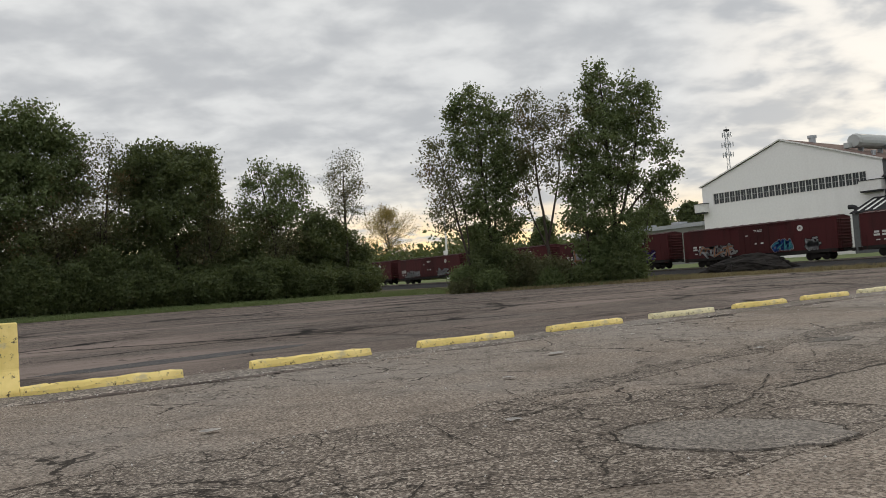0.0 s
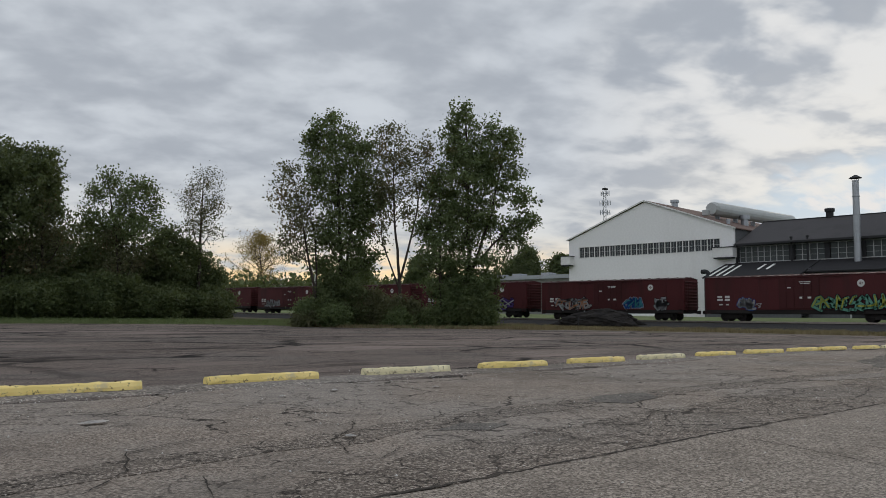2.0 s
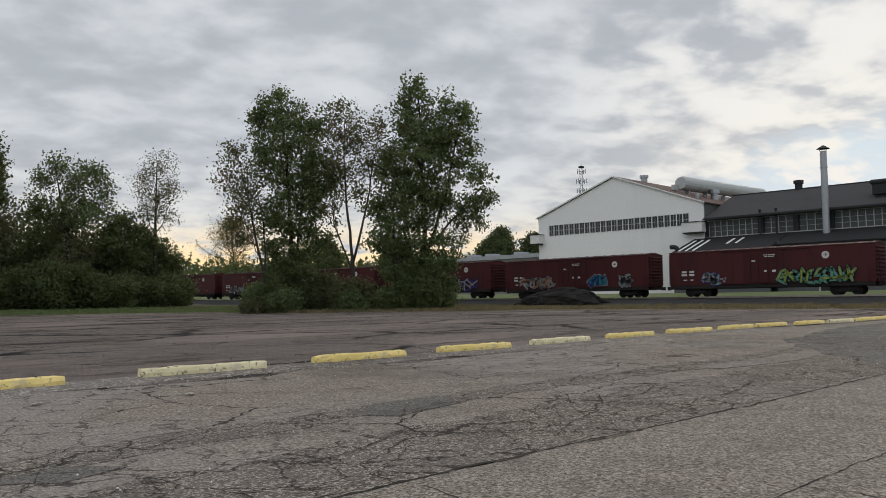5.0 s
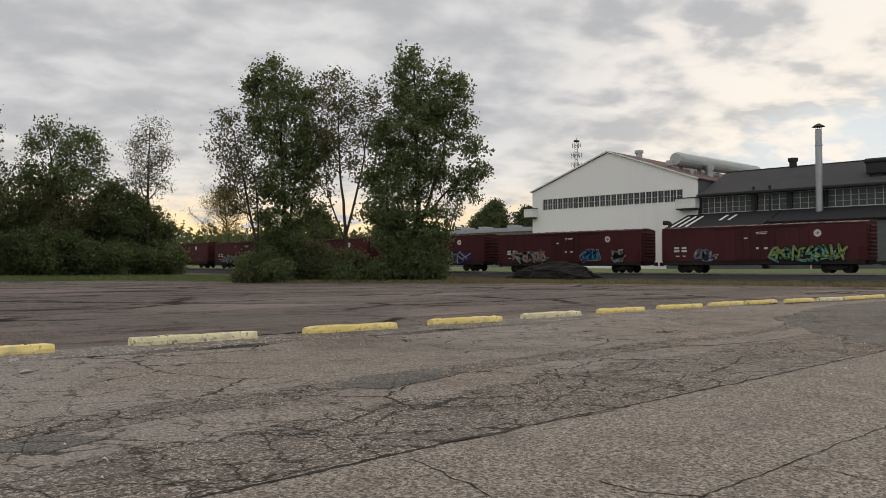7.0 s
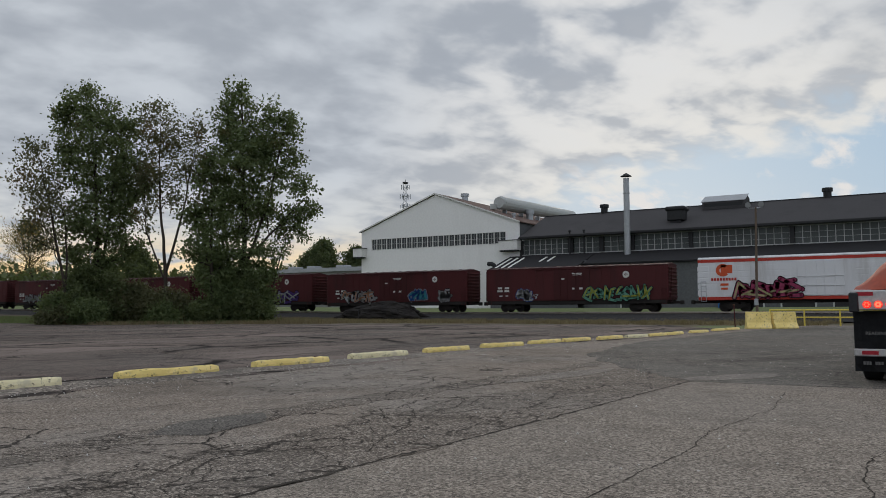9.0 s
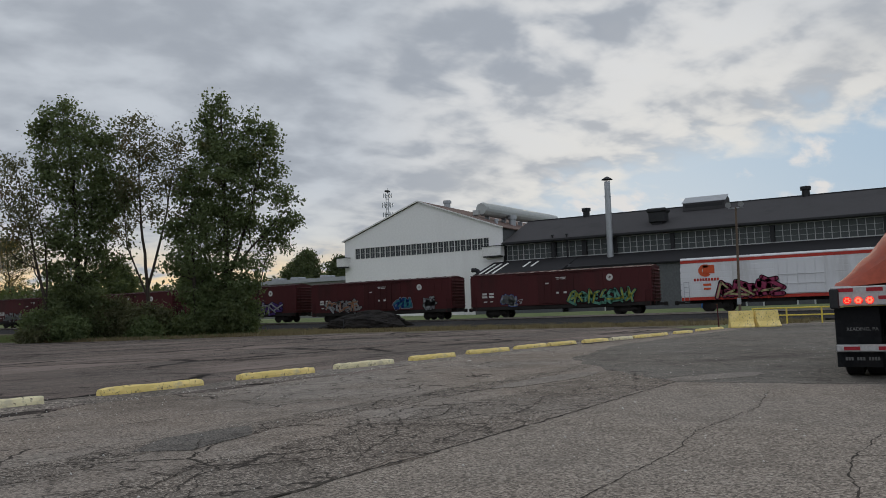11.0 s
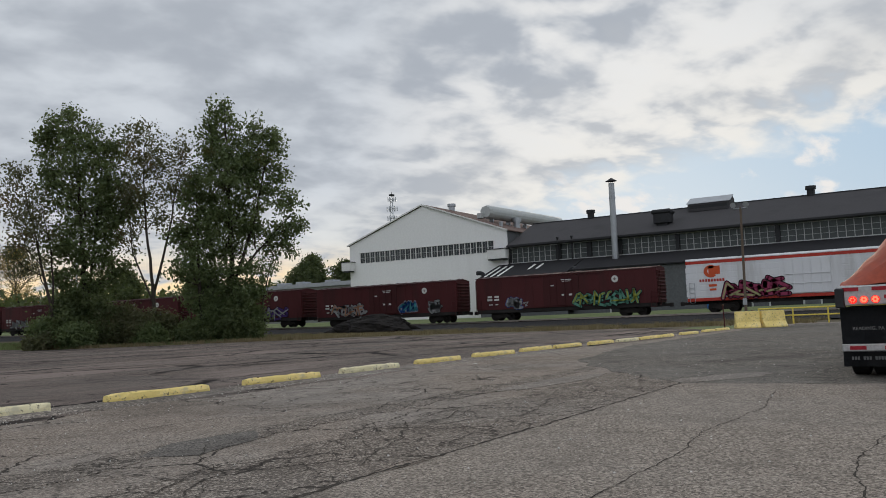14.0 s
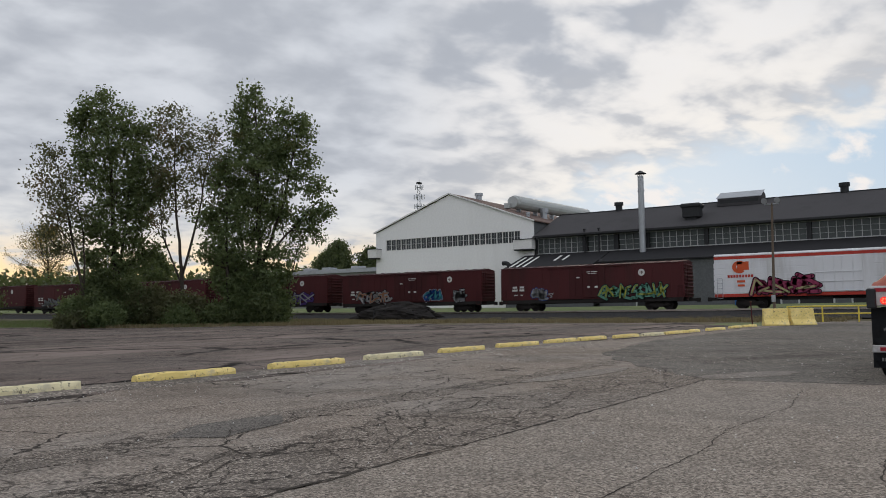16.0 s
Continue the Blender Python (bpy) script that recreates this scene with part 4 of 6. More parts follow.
def reefer(y, seed, tags):
    z = rail_z(y)
    h, W, top = 11.55, 1.52, 4.72
    ob = thing("refrigerator_car", "white refrigerated railway wagon with red stripes and graffiti", "railway wagon", pose(79.6, y, z, 0, 0, -90), "freight wagons in the train")
    body = part("body", boxes((-h, h, -W, W, 1.3, top, 0.03)), M["white"], ob)
    for i in range(20):
        x = -h + 0.45 + i * (2 * h - 0.9) / 19
        if abs(x + 1.4) < 2.0:
            continue
        for j in range(5):
            bm = fresh()
            x0, x1, z0 = x - 0.5, x + 0.5, 1.45 + j * 0.54
            prism(bm, [(x0, z0), (x1, z0), (x1, z0 + 0.46), (x0, z0 + 0.46)], -W - 0.012, -W + 0.01)
            bmesh.ops.bevel(bm, geom=[e for e in bm.edges if all(v.co.y < -W for v in e.verts)], offset=0.01, segments=1, affect="EDGES")
            part("side_panel", bm, M["white"], body)
    part("top_stripe", boxes((-h - 0.005, h + 0.005, -W - 0.02, W + 0.02, top - 0.32, top - 0.06)), M["stripe"], ob, "red stripe below the roof")
    bm = fresh()
    prism(bm, [(-W - 0.03, top), (-W + 0.15, top + 0.16), (0, top + 0.24), (W - 0.15, top + 0.16), (W + 0.03, top)], -h, h, "x")
    part("roof", bm, M["white"], ob)
    part("side_sill", boxes((-h, h, -W - 0.03, W + 0.03, 1.02, 1.3, 0.02)), M["stripe"], ob, "red side sill")
    part("end_board", boxes((h, h + 0.05, -W, W, top - 0.5, top), (h - 0.5, h, -W - 0.028, -W, top - 0.5, top)), M["orange"], ob, "orange end board")
    door = part("plug_door", boxes((-3.2, 0.4, -W - 0.09, -W, 1.36, top - 0.4, 0.02)), M["white"], ob, "white plug door with steel rods")
    for x in (-2.5, -1.7, -1.1, -0.3):
        bm = fresh()
        rod(bm, (x, -W - 0.12, 1.4), (x, -W - 0.12, top - 0.45), 0.025)
        part("locking_bar", bm, M["white"], door)
    for zz in (2.2, 3.0):
        bm = fresh()
        rod(bm, (-3.2, -W - 0.13, zz), (0.4, -W - 0.13, zz), 0.025)
        part("locking_bar", bm, M["white"], door)
    for s in (-1, 1):
        ladder(ob, s * (h - 0.7), s * (h - 0.25), -W - 0.07, 0.9, 2.7, M["galv"])
        ladder(ob, -W + 0.25, -W + 0.75, s * (h + 0.12), 1.0, 3.1, M["galv"], "y")
    part("cooling_unit", boxes((h, h + 0.3, -0.9, 0.9, 1.3, 2.9, 0.03)), M["galv"], ob)
    part("underframe", boxes((-h, h, -0.4, 0.4, 0.75, 1.02), (-6, -2, -1.2, -0.8, 0.7, 1.02), (2, 5, -1.2, -0.7, 0.65, 1.02)), M["under"], ob, "dark steel underframe")
    for x in (-8.6, 8.6):
        bogie(ob, x)
    couplers(ob, h)
    # emblem and name as plain shapes
    bm = fresh()
    lx, lz, yy = -h + 2.2, 3.3, -W - 0.035
    for a in range(5, 28):
        t0, t1 = a * math.pi / 16, (a + 1) * math.pi / 16
        bm.faces.new([bm.verts.new((lx + r * math.cos(t), yy, lz + 0.38 + r * 0.9 * math.sin(t))) for r, t in ((0.30, t0), (0.62, t0), (0.62, t1), (0.30, t1))])
    box(bm, lx - 0.2, lx + 0.8, yy, yy + 0.02, lz + 0.1, lz + 0.85)
    part("emblem", bm, M["logo"], ob, "orange-red rounded emblem")
    bars = [(lx - 0.95 + i * 0.25, 2.75, 0.18, 0.24) for i in range(9)]
    letter_bars(ob, bars, -W - 0.03, "stripe")
    letter_bars(ob, [(lx + 0.1, 2.3, 0.7, 0.2), (lx + 0.1, 1.95, 0.6, 0.18)], -W - 0.03, "logo")
    for k, (x, zz, wd, ht, fill, edge, shade) in enumerate(tags):
        graffiti(ob, x, zz, wd, ht, fill, edge, -W - (0.16 if -3.3 < x < 0.5 or abs(x + 1.4) < wd / 2 + 1.9 else 0.03), seed * 10 + k, shade)
    scribble(ob, 7.3, 1.5, 1.8, 0.8, "spray_black", -W - 0.03, seed)
    return ob


RED = "dark red freight boxcar with corrugated ends and graffiti"
PERIOD = 21.5
TAGS = {
    0: [(-5.2, 1.3, 1.6, 0.85, "spray_silver", "spray_blue", None), (4.6, 1.28, 6.4, 0.95, "spray_mint", "spray_black", "spray_lime")],
    1: [(-4.9, 1.3, 4.6, 1.0, "spray_silver", "spray_black", "spray_peach"), (3.4, 1.35, 2.2, 0.95, "spray_blue", "spray_silver", "spray_cyan"), (6.8, 1.35, 1.4, 0.9, "spray_silver", "spray_black", None)],
    2: [(-4.2, 1.3, 4.8, 1.9, "spray_silver", "spray_black", "spray_peach"), (5.2, 1.25, 4.2, 1.0, "spray_violet", "spray_black", "spray_silver")],
    3: [(-4.0, 1.3, 3.4, 0.9, "spray_cyan", "spray_black", "spray_blue"), (4.6, 1.3, 4.4, 0.9, "spray_silver", "spray_black", None)],
    4: [(-4.6, 1.3, 4.2, 0.9, "spray_silver", "spray_black", None), (4.6, 1.3, 3.0, 0.9, "spray_silver", "spray_black", None)],
}
for k in range(7):
    y = 20.45 + PERIOD * k
    if k == 6:
        boxcar(y, M["ochre"], M["ochre"], "ochre-yellow freight boxcar partly behind trees", 50, [(-4.0, 1.3, 3.0, 1.0, "spray_violet", "spray_black", None)], False)
    else:
        boxcar(y, M["red"], M["red_dark"], RED, 30 + k, TAGS.get(k, []))
reefer(-3.4, 61, [(-5.8, 1.35, 5.2, 1.15, "spray_pinkred", "spray_black", "spray_cream"), (5.4, 1.3, 5.6, 1.2, "spray_silver", "spray_black", "spray_cream")])
reefer(-27.4, 62, [(-5.8, 1.35, 5.2, 1.15, "spray_lime", "spray_black", None), (2.6, 1.35, 4.2, 1.2, "spray_blue", "spray_violet", None)])


# ---- white hall with a gable ----
hall = thing("white_hall", "white sheet-metal industrial hall with a low gable and a strip window", "industrial building", kind="structure")
Y0, Y1, YM, EAVE, PEAK, BASE = 45.65, 76.75, 61.2, 14.95, 20.55, 0.2
WA, WB, ZA, ZB = 48.0, 74.5, 11.75, 13.55
bm = boxes((118, 118.35, Y0, Y1, BASE, ZA), (118, 118.35, Y0, WA, ZA, ZB), (118, 118.35, WB, Y1, ZA, ZB))
part("front_wall", bm, M["hall"], hall)
bm = fresh()
prism(bm, [(Y0, ZB), (Y1, ZB), (Y1, EAVE), (YM, PEAK), (Y0, EAVE)], 118, 118.35, "x")
part("gable_wall", bm, M["hall"], hall)
part("side_wall", boxes((118.36, 190, Y0, Y0 + 0.3, BASE, EAVE)), M["grey_wall"], hall)
part("side_wall", boxes((118.36, 190, Y1 - 0.3, Y1, BASE, EAVE)), M["hall"], hall)
for ya, za, yb, zb in ((Y0 - 0.35, EAVE - 0.02, YM, PEAK + 0.12), (Y1 + 0.35, EAVE - 0.02, YM, PEAK + 0.12)):
    bm = fresh()
    prism(bm, [(ya, za), (yb, zb), (yb, zb + 0.16), (ya, za + 0.16)], 117.75, 190, "x")
    part("roof", bm, M["hall_roof"], hall, "brown sheet-metal roof slope")
    bm = fresh()
    prism(bm, [(ya, za - 0.06), (yb, zb - 0.06), (yb, zb + 0.18), (ya, za + 0.18)], 117.66, 117.745, "x")
    part("verge_trim", bm, M["hall_trim"], hall, "white verge board")
win = part("strip_window", boxes((117.95, 118.1, WA - 0.1, WB + 0.1, ZA - 0.12, ZA), (117.95, 118.1, WA - 0.1, WB + 0.1, ZB, ZB + 0.1)), M["hall_trim"], hall, "long strip of square window panes")
n_pane = 25
step = (WB - WA) / n_pane
first_pane = part("pane", boxes((0, 0.02, -step / 2 + 0.05, step / 2 - 0.05, 0, ZB - ZA)), M["pane"], win)
pane_me = first_pane.data
first_pane.matrix_basis = pose(118.16, WA + step / 2, ZA)
for i in range(1, n_pane):
    share("pane", pane_me, win, pose(118.16 + 0.004 * (i * 7 % 3), WA + step * (i + 0.5), ZA, 0, 0, (i * 5 % 7 - 3) * 0.35))
first_mullion = part("mullion", boxes((0, 0.16, -0.055, 0.055, 0, ZB - ZA)), M["hall_trim"], win)
mul_me = first_mullion.data
first_mullion.matrix_basis = pose(118.0, WA, ZA)
for i in range(1, n_pane + 1):
    share("mullion", mul_me, win, pose(118.0, WA + step * i, ZA))
for i in range(n_pane):
    y = WA + step * (i + 0.5)
    part("glazing_bar", boxes((118.1, 118.14, y - 0.02, y + 0.02, ZA, ZB), (118.1, 118.14, y - step / 2 + 0.05, y + step / 2 - 0.05, ZA + 0.86, ZA + 0.91)), M["mullion"], win)
# added dark panel behind the panes in place of the hall's unlit depth
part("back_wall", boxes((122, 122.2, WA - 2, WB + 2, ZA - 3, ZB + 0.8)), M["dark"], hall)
for y0, y1 in ((75.6, 77.6), (45.3, 48.6)):
    bm = boxes((116.6, 118, y0, y1, 10.5, 12.0, 0.03))
    part("eave_box", bm, M["hall_trim"], hall, "white sheet-metal box at the wall corner")
    part("box_shelf", boxes((116.5, 118, y0 - 0.1, y1 + 0.1, 12.0, 12.1), (116.6, 117.9, y0 + 0.2, y1 - 0.2, 10.3, 10.5)), M["dark"], hall)


def roof_vent(x, y, z, r, h, mat, label, parent):
    bm = fresh()
    rod(bm, (0, 0, -0.6), (0, 0, h * 0.6), r * 0.75, seg=14)
    rod(bm, (0, 0, h * 0.6), (0, 0, h), r, seg=14)
    ob = part("roof_vent", bm, mat, parent, label)
    ob.location = (x, y, z)


roof_vent(128, YM, PEAK + 0.2, 0.75, 1.2, M["galv"], "round grey roof ventilator", hall)
roof_vent(134, 51.3, 17.0, 0.8, 2.0, M["galv"], "round grey roof ventilator", hall)
roof_vent(122, 48.5, 16.0, 0.35, 1.0, M["galv"], "small grey roof ventilator", hall)
bm = fresh()
rod(bm, (126, 53, 19.45), (157.5, 53, 20.2), 1.18, seg=16)
rod(bm, (125.3, 53, 19.43), (126, 53, 19.45), 1.0, 1.18, seg=10)
box(bm, 124.4, 125.3, 53.3, 54.2, 18.3, 19.2, 0.04)
part("roof_duct", bm, M["duct"], hall, "long grey-green cylindrical duct lying on the roof")
for x in (127.5, 134, 141, 148, 155):
    part("duct_stand", boxes((x - 0.1, x + 0.1, 52.6, 53.4, 17.4, 18.6)), M["galv"], hall)

# ---- long grey works building ----
works = thing("grey_works", "long dark grey industrial building with a band of windows under a shingle roof", "industrial building", kind="structure")
GX, GL, GR = 118.4, 45.3, -75.0
part("front_wall", boxes((GX, GX + 0.3, GR, GL, 0.2, 9.75), (GX, GX + 0.3, GR, GL, 12.02, 12.5)), M["grey_wall"], works)
part("side_wall", boxes((GX + 0.31, 137, GR, GR + 0.3, 0.2, 12.5)), M["grey_wall"], works)
bm = fresh()
prism(bm, [(117.3, 12.32), (127.7, 16.5), (127.7, 16.75), (117.3, 12.52)], GR - 0.3, GL, "y")
roof = part("roof", bm, M["grey_roof"], works, "dark grey shingle roof slope")
bm = fresh()
prism(bm, [(127.7, 16.5), (138, 12.4), (138, 12.6), (127.7, 16.75)], GR - 0.3, GL, "y")
part("roof", bm, M["grey_roof"], works)
part("ridge_cap", boxes((127.5, 127.9, GR - 0.3, GL, 16.72, 16.84)), M["dark"], works)
part("gutter", boxes((117.12, 117.32, GR - 0.3, GL + 0.1, 12.2, 12.42)), M["dark"], works)
band = part("window_band", boxes((GX - 0.06, GX + 0.12, GR, GL, 9.62, 9.75), (GX - 0.06, GX + 0.12, GR, GL, 12.02, 12.12)), M["mullion"], works, "continuous band of steel windows")
groups = [(45.0, 37.5), (36.7, 32.5), (31.8, 28.5), (27.1, 19.25), (18.7, 6.0), (5.4, -7.4), (-8.0, -20.8), (-21.4, -34.2), (-34.8, -47.6), (-48.2, -61.0), (-61.6, -74.4)]
pw = 0.98
gp = part("pane", boxes((0, 0.02, -pw / 2 + 0.04, pw / 2 - 0.04, 0, 2.27)), M["pane_pale"], band)
gm = part("mullion", boxes((0, 0.12, -0.045, 0.045, 0, 2.27)), M["mullion"], band)
gp.matrix_basis, gm.matrix_basis = pose(GX + 0.1, 44.5, 9.75), pose(GX - 0.03, 45.0, 9.75)
bars = fresh()
for a, b in groups:
    k = max(2, round((a - b) / pw))
    for i in range(k):
        y = a - (a - b) * (i + 0.5) / k
        if (a, i) != (45.0, 0):
            share("pane", gp.data, band, pose(GX + 0.1 + 0.003 * (i % 3), y, 9.75, 0, 0, (i * 5 % 9 - 4) * 0.5))
        share("mullion", gm.data, band, pose(GX - 0.03, a - (a - b) * (i + 1) / k, 9.75))
        for zz in (10.45, 11.2):
            box(bars, GX + 0.06, GX + 0.09, y - pw / 2, y + pw / 2, zz, zz + 0.04)
part("glazing_bars", bars, M["mullion"], band)
ends = [45.25] + [v for g in groups for v in g] + [GR]
for a, b in zip(ends[0::2], ends[1::2]):
    if a - b > 0.05:
        part("pier", boxes((GX - 0.2, GX + 0.3, b, a, 9.75, 12.02)), M["dark"], works, "black steel pier between the windows")
# same for the works: near-black panel standing in for interior shade
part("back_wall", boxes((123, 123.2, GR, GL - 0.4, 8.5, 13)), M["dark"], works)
for y in (41.0, 30.2, 23.5, 17.2, 3.6, -12, -27):
    lamp = fresh()
    rod(lamp, (121.5, y, 11.45), (121.5, y, 11.75), 0.34, 0.12, 12)
    part("hanging_lamp", lamp, M["lampglow"], works, "lit factory lamp behind the glass")
# lower lean-to in front
bm = fresh()
prism(bm, [(112.6, 7.55), (GX, 9.45), (GX, 9.62), (112.6, 7.72)], GR, 33.0, "y")
part("lean_to_roof", bm, M["black_roof"], works, "dark low roof below the windows")
part("lean_to_wall", boxes((113.1, 113.4, GR, 33.0, 0.2, 7.5)), M["grey_wall"], works)
part("lean_to_wall", boxes((113.41, GX, 32.7, 33.0, 0.2, 8.2)), M["grey_wall"], works)
for y in (25.5, 10.6, 4.5, -1.5, -16, -31):
    # no opening is cut: a dark panel on the wall paints the doorway's shade
    door = part("roller_door", boxes((113.02, 113.1, y - 1.9, y + 1.9, 0.25, 5.0)), M["dark"], works, "dark panel standing in for the shade of an open doorway")
    part("door_frame", boxes((112.96, 113.1, y - 2.1, y - 1.9, 0.25, 5.2), (112.96, 113.1, y + 1.9, y + 2.1, 0.25, 5.2), (112.96, 113.1, y - 2.1, y + 2.1, 5.0, 5.2)), M["mullion"], door)
bm = fresh()
prism(bm, [(110.5, 7.0), (GX, 9.5), (GX, 9.66), (110.5, 7.16)], 33.1, 47.2, "y")
shed = part("striped_roof", bm, M["black_roof"], works, "black roof with white skylight strips")
for y in (46.2, 45.1, 44.0, 40.2, 38.9):
    bm = fresh()
    x0 = 111.0 if y > 42 else 113.8
    z0 = 7.35 + (x0 - 111.0) * 0.324
    prism(bm, [(x0, z0), (116.4, 9.10), (116.4, 9.18), (x0, z0 + 0.08)], y - 0.16, y + 0.16, "y")
    part("skylight_strip", bm, M["hall_trim"], shed)
part("shed_wall", boxes((110.8, 111.0, 33.1, 47.0, 0.2, 7.0)), M["grey_wall"], works)
# ducts and stacks
stack = thing("smokestack", "tall galvanised steel smokestack with a dark rain cap", "smokestack", pose(117.0, 27.7, 0))
bm = fresh()
rod(bm, (0, 0, 8.9), (0, 0, 20.2), 0.46, 0.42, 18)
part("pipe", bm, M["galv"], stack)
for z in (9.3, 12.6, 15.5, 18.0):
    bm = fresh()
    rod(bm, (0, 0, z - 0.06), (0, 0, z + 0.06), 0.5, seg=18)
    part("collar", bm, M["galv"], stack)
bm = fresh()
rod(bm, (0, 0, 20.5), (0, 0, 20.95), 0.85, 0.15, 18)
for a in range(4):
    rod(bm, (0.38 * math.cos(a * 1.57), 0.38 * math.sin(a * 1.57), 20.1), (0.5 * math.cos(a * 1.57), 0.5 * math.sin(a * 1.57), 20.55), 0.03)
part("rain_cap", bm, M["dark"], stack, "dark conical rain cap")
bm = fresh()
rod(bm, (0, 0, 8.6), (0, 0, 8.9), 0.62, 0.5, 18)
part("base", bm, M["galv"], stack)
flue = thing("elbow_flue", "black bent steel flue rising from the shed roof", "flue", pose(112.0, 46.8, 0))
bm = fresh()
pts = [Vector((0, 0, 6.2)), Vector((0, 0, 7.5)), Vector((0, 0.2, 7.9)), Vector((0, 0.6, 8.1)), Vector((0, 1.2, 8.1))]
for a, b in zip(pts, pts[1:]):
    rod(bm, a, b, 0.33, seg=14)
part("bend", bm, M["dark"], flue)
for y in (36.9, 34.6):
    duct = thing("vent_pipe", "thin dark vent pipe standing against the window band", "vent pipe", pose(117.6, y, 0))
    bm = fresh()
    rod(bm, (0, 0, 8.8), (0, 0, 12.9), 0.13, seg=10)
    part("pipe", bm, M["dark"], duct)
    bm = fresh()
    rod(bm, (0, 0, 12.9), (0, 0, 13.1), 0.22, seg=10)
    part("cap", bm, M["dark"], duct)
for y in (35.0, 2.2, -30):
    roof_vent(127.7, y, 16.8, 0.72, 1.25, M["dark"], "dark round roof ventilator", works)
ex = thing("exhaust_box", "dark boxy roof exhaust fan on the grey slope", "exhaust fan", pose(120.6, 21.4, 0))
part("housing", boxes((-1.1, 1.1, -1.2, 1.2, 13.9, 15.6, 0.12)), M["dark"], ex)
part("hood", boxes((-1.3, 1.3, -1.45, 1.45, 15.3, 15.95, 0.2)), M["dark"], ex)
part("curb", boxes((-0.8, 0.8, -0.8, 0.8, 13.2, 13.9)), M["dark"], ex)
mon = thing("roof_monitor", "low glazed roof monitor on the ridge", "roof monitor", pose(127.2, 15.9, 0))
bm = fresh()
prism(bm, [(-2.0, 15.8), (2.0, 15.8), (2.0, 17.5), (0.6, 17.95), (-2.0, 16.9)], -3.0, 3.0, "y")
part("housing", bm, M["grey_roof"], mon)
bm = fresh()
prism(bm, [(-2.1, 16.92), (0.65, 18.05), (0.65, 18.13), (-2.1, 17.0)], -3.15, 3.15, "y")
part("lid", bm, M["galv"], mon)
part("vent_slot", boxes((-2.02, -2.0, -2.7, 2.7, 16.2, 16.7)), M["dark"], mon)

# ---- farther away ----
mast = thing("communication_tower", "distant grey lattice communication tower with antennas", "radio tower", pose(384, 247.7, 0))
bm = fresh()
corners = [(1.1, 0), (-0.55, 0.95), (-0.55, -0.95)]
for x, y in corners:
    rod(bm, (x, y, 0), (x * 0.75, y * 0.75, 73), 0.17, seg=5)
for i in range(24):
    z0, z1 = i * 3.0, i * 3.0 + 3.0
    for (xa, ya), (xb, yb) in zip(corners, corners[1:] + corners[:1]):
        rod(bm, (xa, ya, z0), (xb, yb, z1), 0.09, seg=4)
part("lattice", bm, M["galv"], mast)
for z, r in ((61, 2.6), (66.5, 2.9), (72, 2.2)):
    bm = fresh()
    for a in range(6):
        c, s = math.cos(a * 1.047), math.sin(a * 1.047)
        rod(bm, (c * r, s * r, z - 1.3), (c * r, s * r, z + 1.3), 0.28, seg=6)
        rod(bm, (0, 0, z), (c * r, s * r, z), 0.09, seg=4)
    part("antenna_ring", bm, M["galv"], mast)
bm = fresh()
rod(bm, (0, 0, 73), (0, 0, 76.5), 0.12, seg=5)
box(bm, -1.5, 1.5, -1.0, 1.0, 74, 75, 0.1)
part("top_mast", bm, M["dark"], mast)
low = thing("low_warehouse", "long low grey warehouse beyond the train", "warehouse", kind="structure")
part("wall", boxes((150, 175, 100, 139, 0, 10.2)), M["far_wall"], low)
part("roof", boxes((149.5, 175.5, 99.5, 139.5, 10.2, 11.1)), M["galv"], low)
for y in (118.0, 124.0, 109.0):
    part("roof_unit", boxes((152, 155, y - 1.2, y + 1.2, 11.1, 11.8, 0.1)), M["galv"], low)
pole2 = thing("utility_pole", "slim pale steel pole behind the trees", "pole", pose(115, 150, 0.4))
bm = fresh()
rod(bm, (0, 0, -0.2), (0, 0, 23.5), 0.3, 0.2, 10)
part("shaft", bm, M["hall_trim"], pole2)
bm = fresh()
box(bm, -0.35, -0.3, -0.9, 0.9, 7.6, 8.9, 0.02)
part("sign_plate", bm, M["hall_trim"], pole2)
for y in (9.6, 8.2):
    loo = thing("portable_toilet", "blue plastic portable toilet behind the track", "portable toilet", pose(95, y, ground_z(95, y)), "portable toilets")
    part("cabin", boxes((-0.55, 0.55, -0.55, 0.55, 0, 2.1, 0.04)), M["blue_plastic"], loo)
    part("door", boxes((-0.58, -0.55, -0.4, 0.4, 0.12, 1.95)), M["blue_plastic"], loo)
    bm = fresh()
    prism(bm, [(-0.6, 2.1), (0.6, 2.1), (0.45, 2.3), (-0.45, 2.3)], -0.6, 0.6)
    part("roof", bm, M["hall_trim"], loo)


# ---- flatbed trailer with a tarpaulin ----
tr = thing("flatbed_trailer", "flatbed truck trailer with lit brake lights and a red tarpaulin load", "truck trailer", pose(16.0, -9.20, 0, 0, 0, -1.5))
W = 2.55
part("deck", boxes((0.05, 12.5, -W, 0, 1.14, 1.27, 0.015)), M["alu"], tr, "dull aluminium deck")
part("rear_beam", boxes((0.0, 0.12, -W, 0, 1.0, 1.265, 0.012)), M["alu"], tr, "scuffed aluminium rear beam")
part("side_rail", boxes((0.1, 12.5, -0.06, 0.015, 1.02, 1.2, 0.01)), M["alu"], tr)
part("corner_post", boxes((-0.03, 0.1, -0.1, 0.02, 0.97, 1.24, 0.015)), M["dark"], tr)
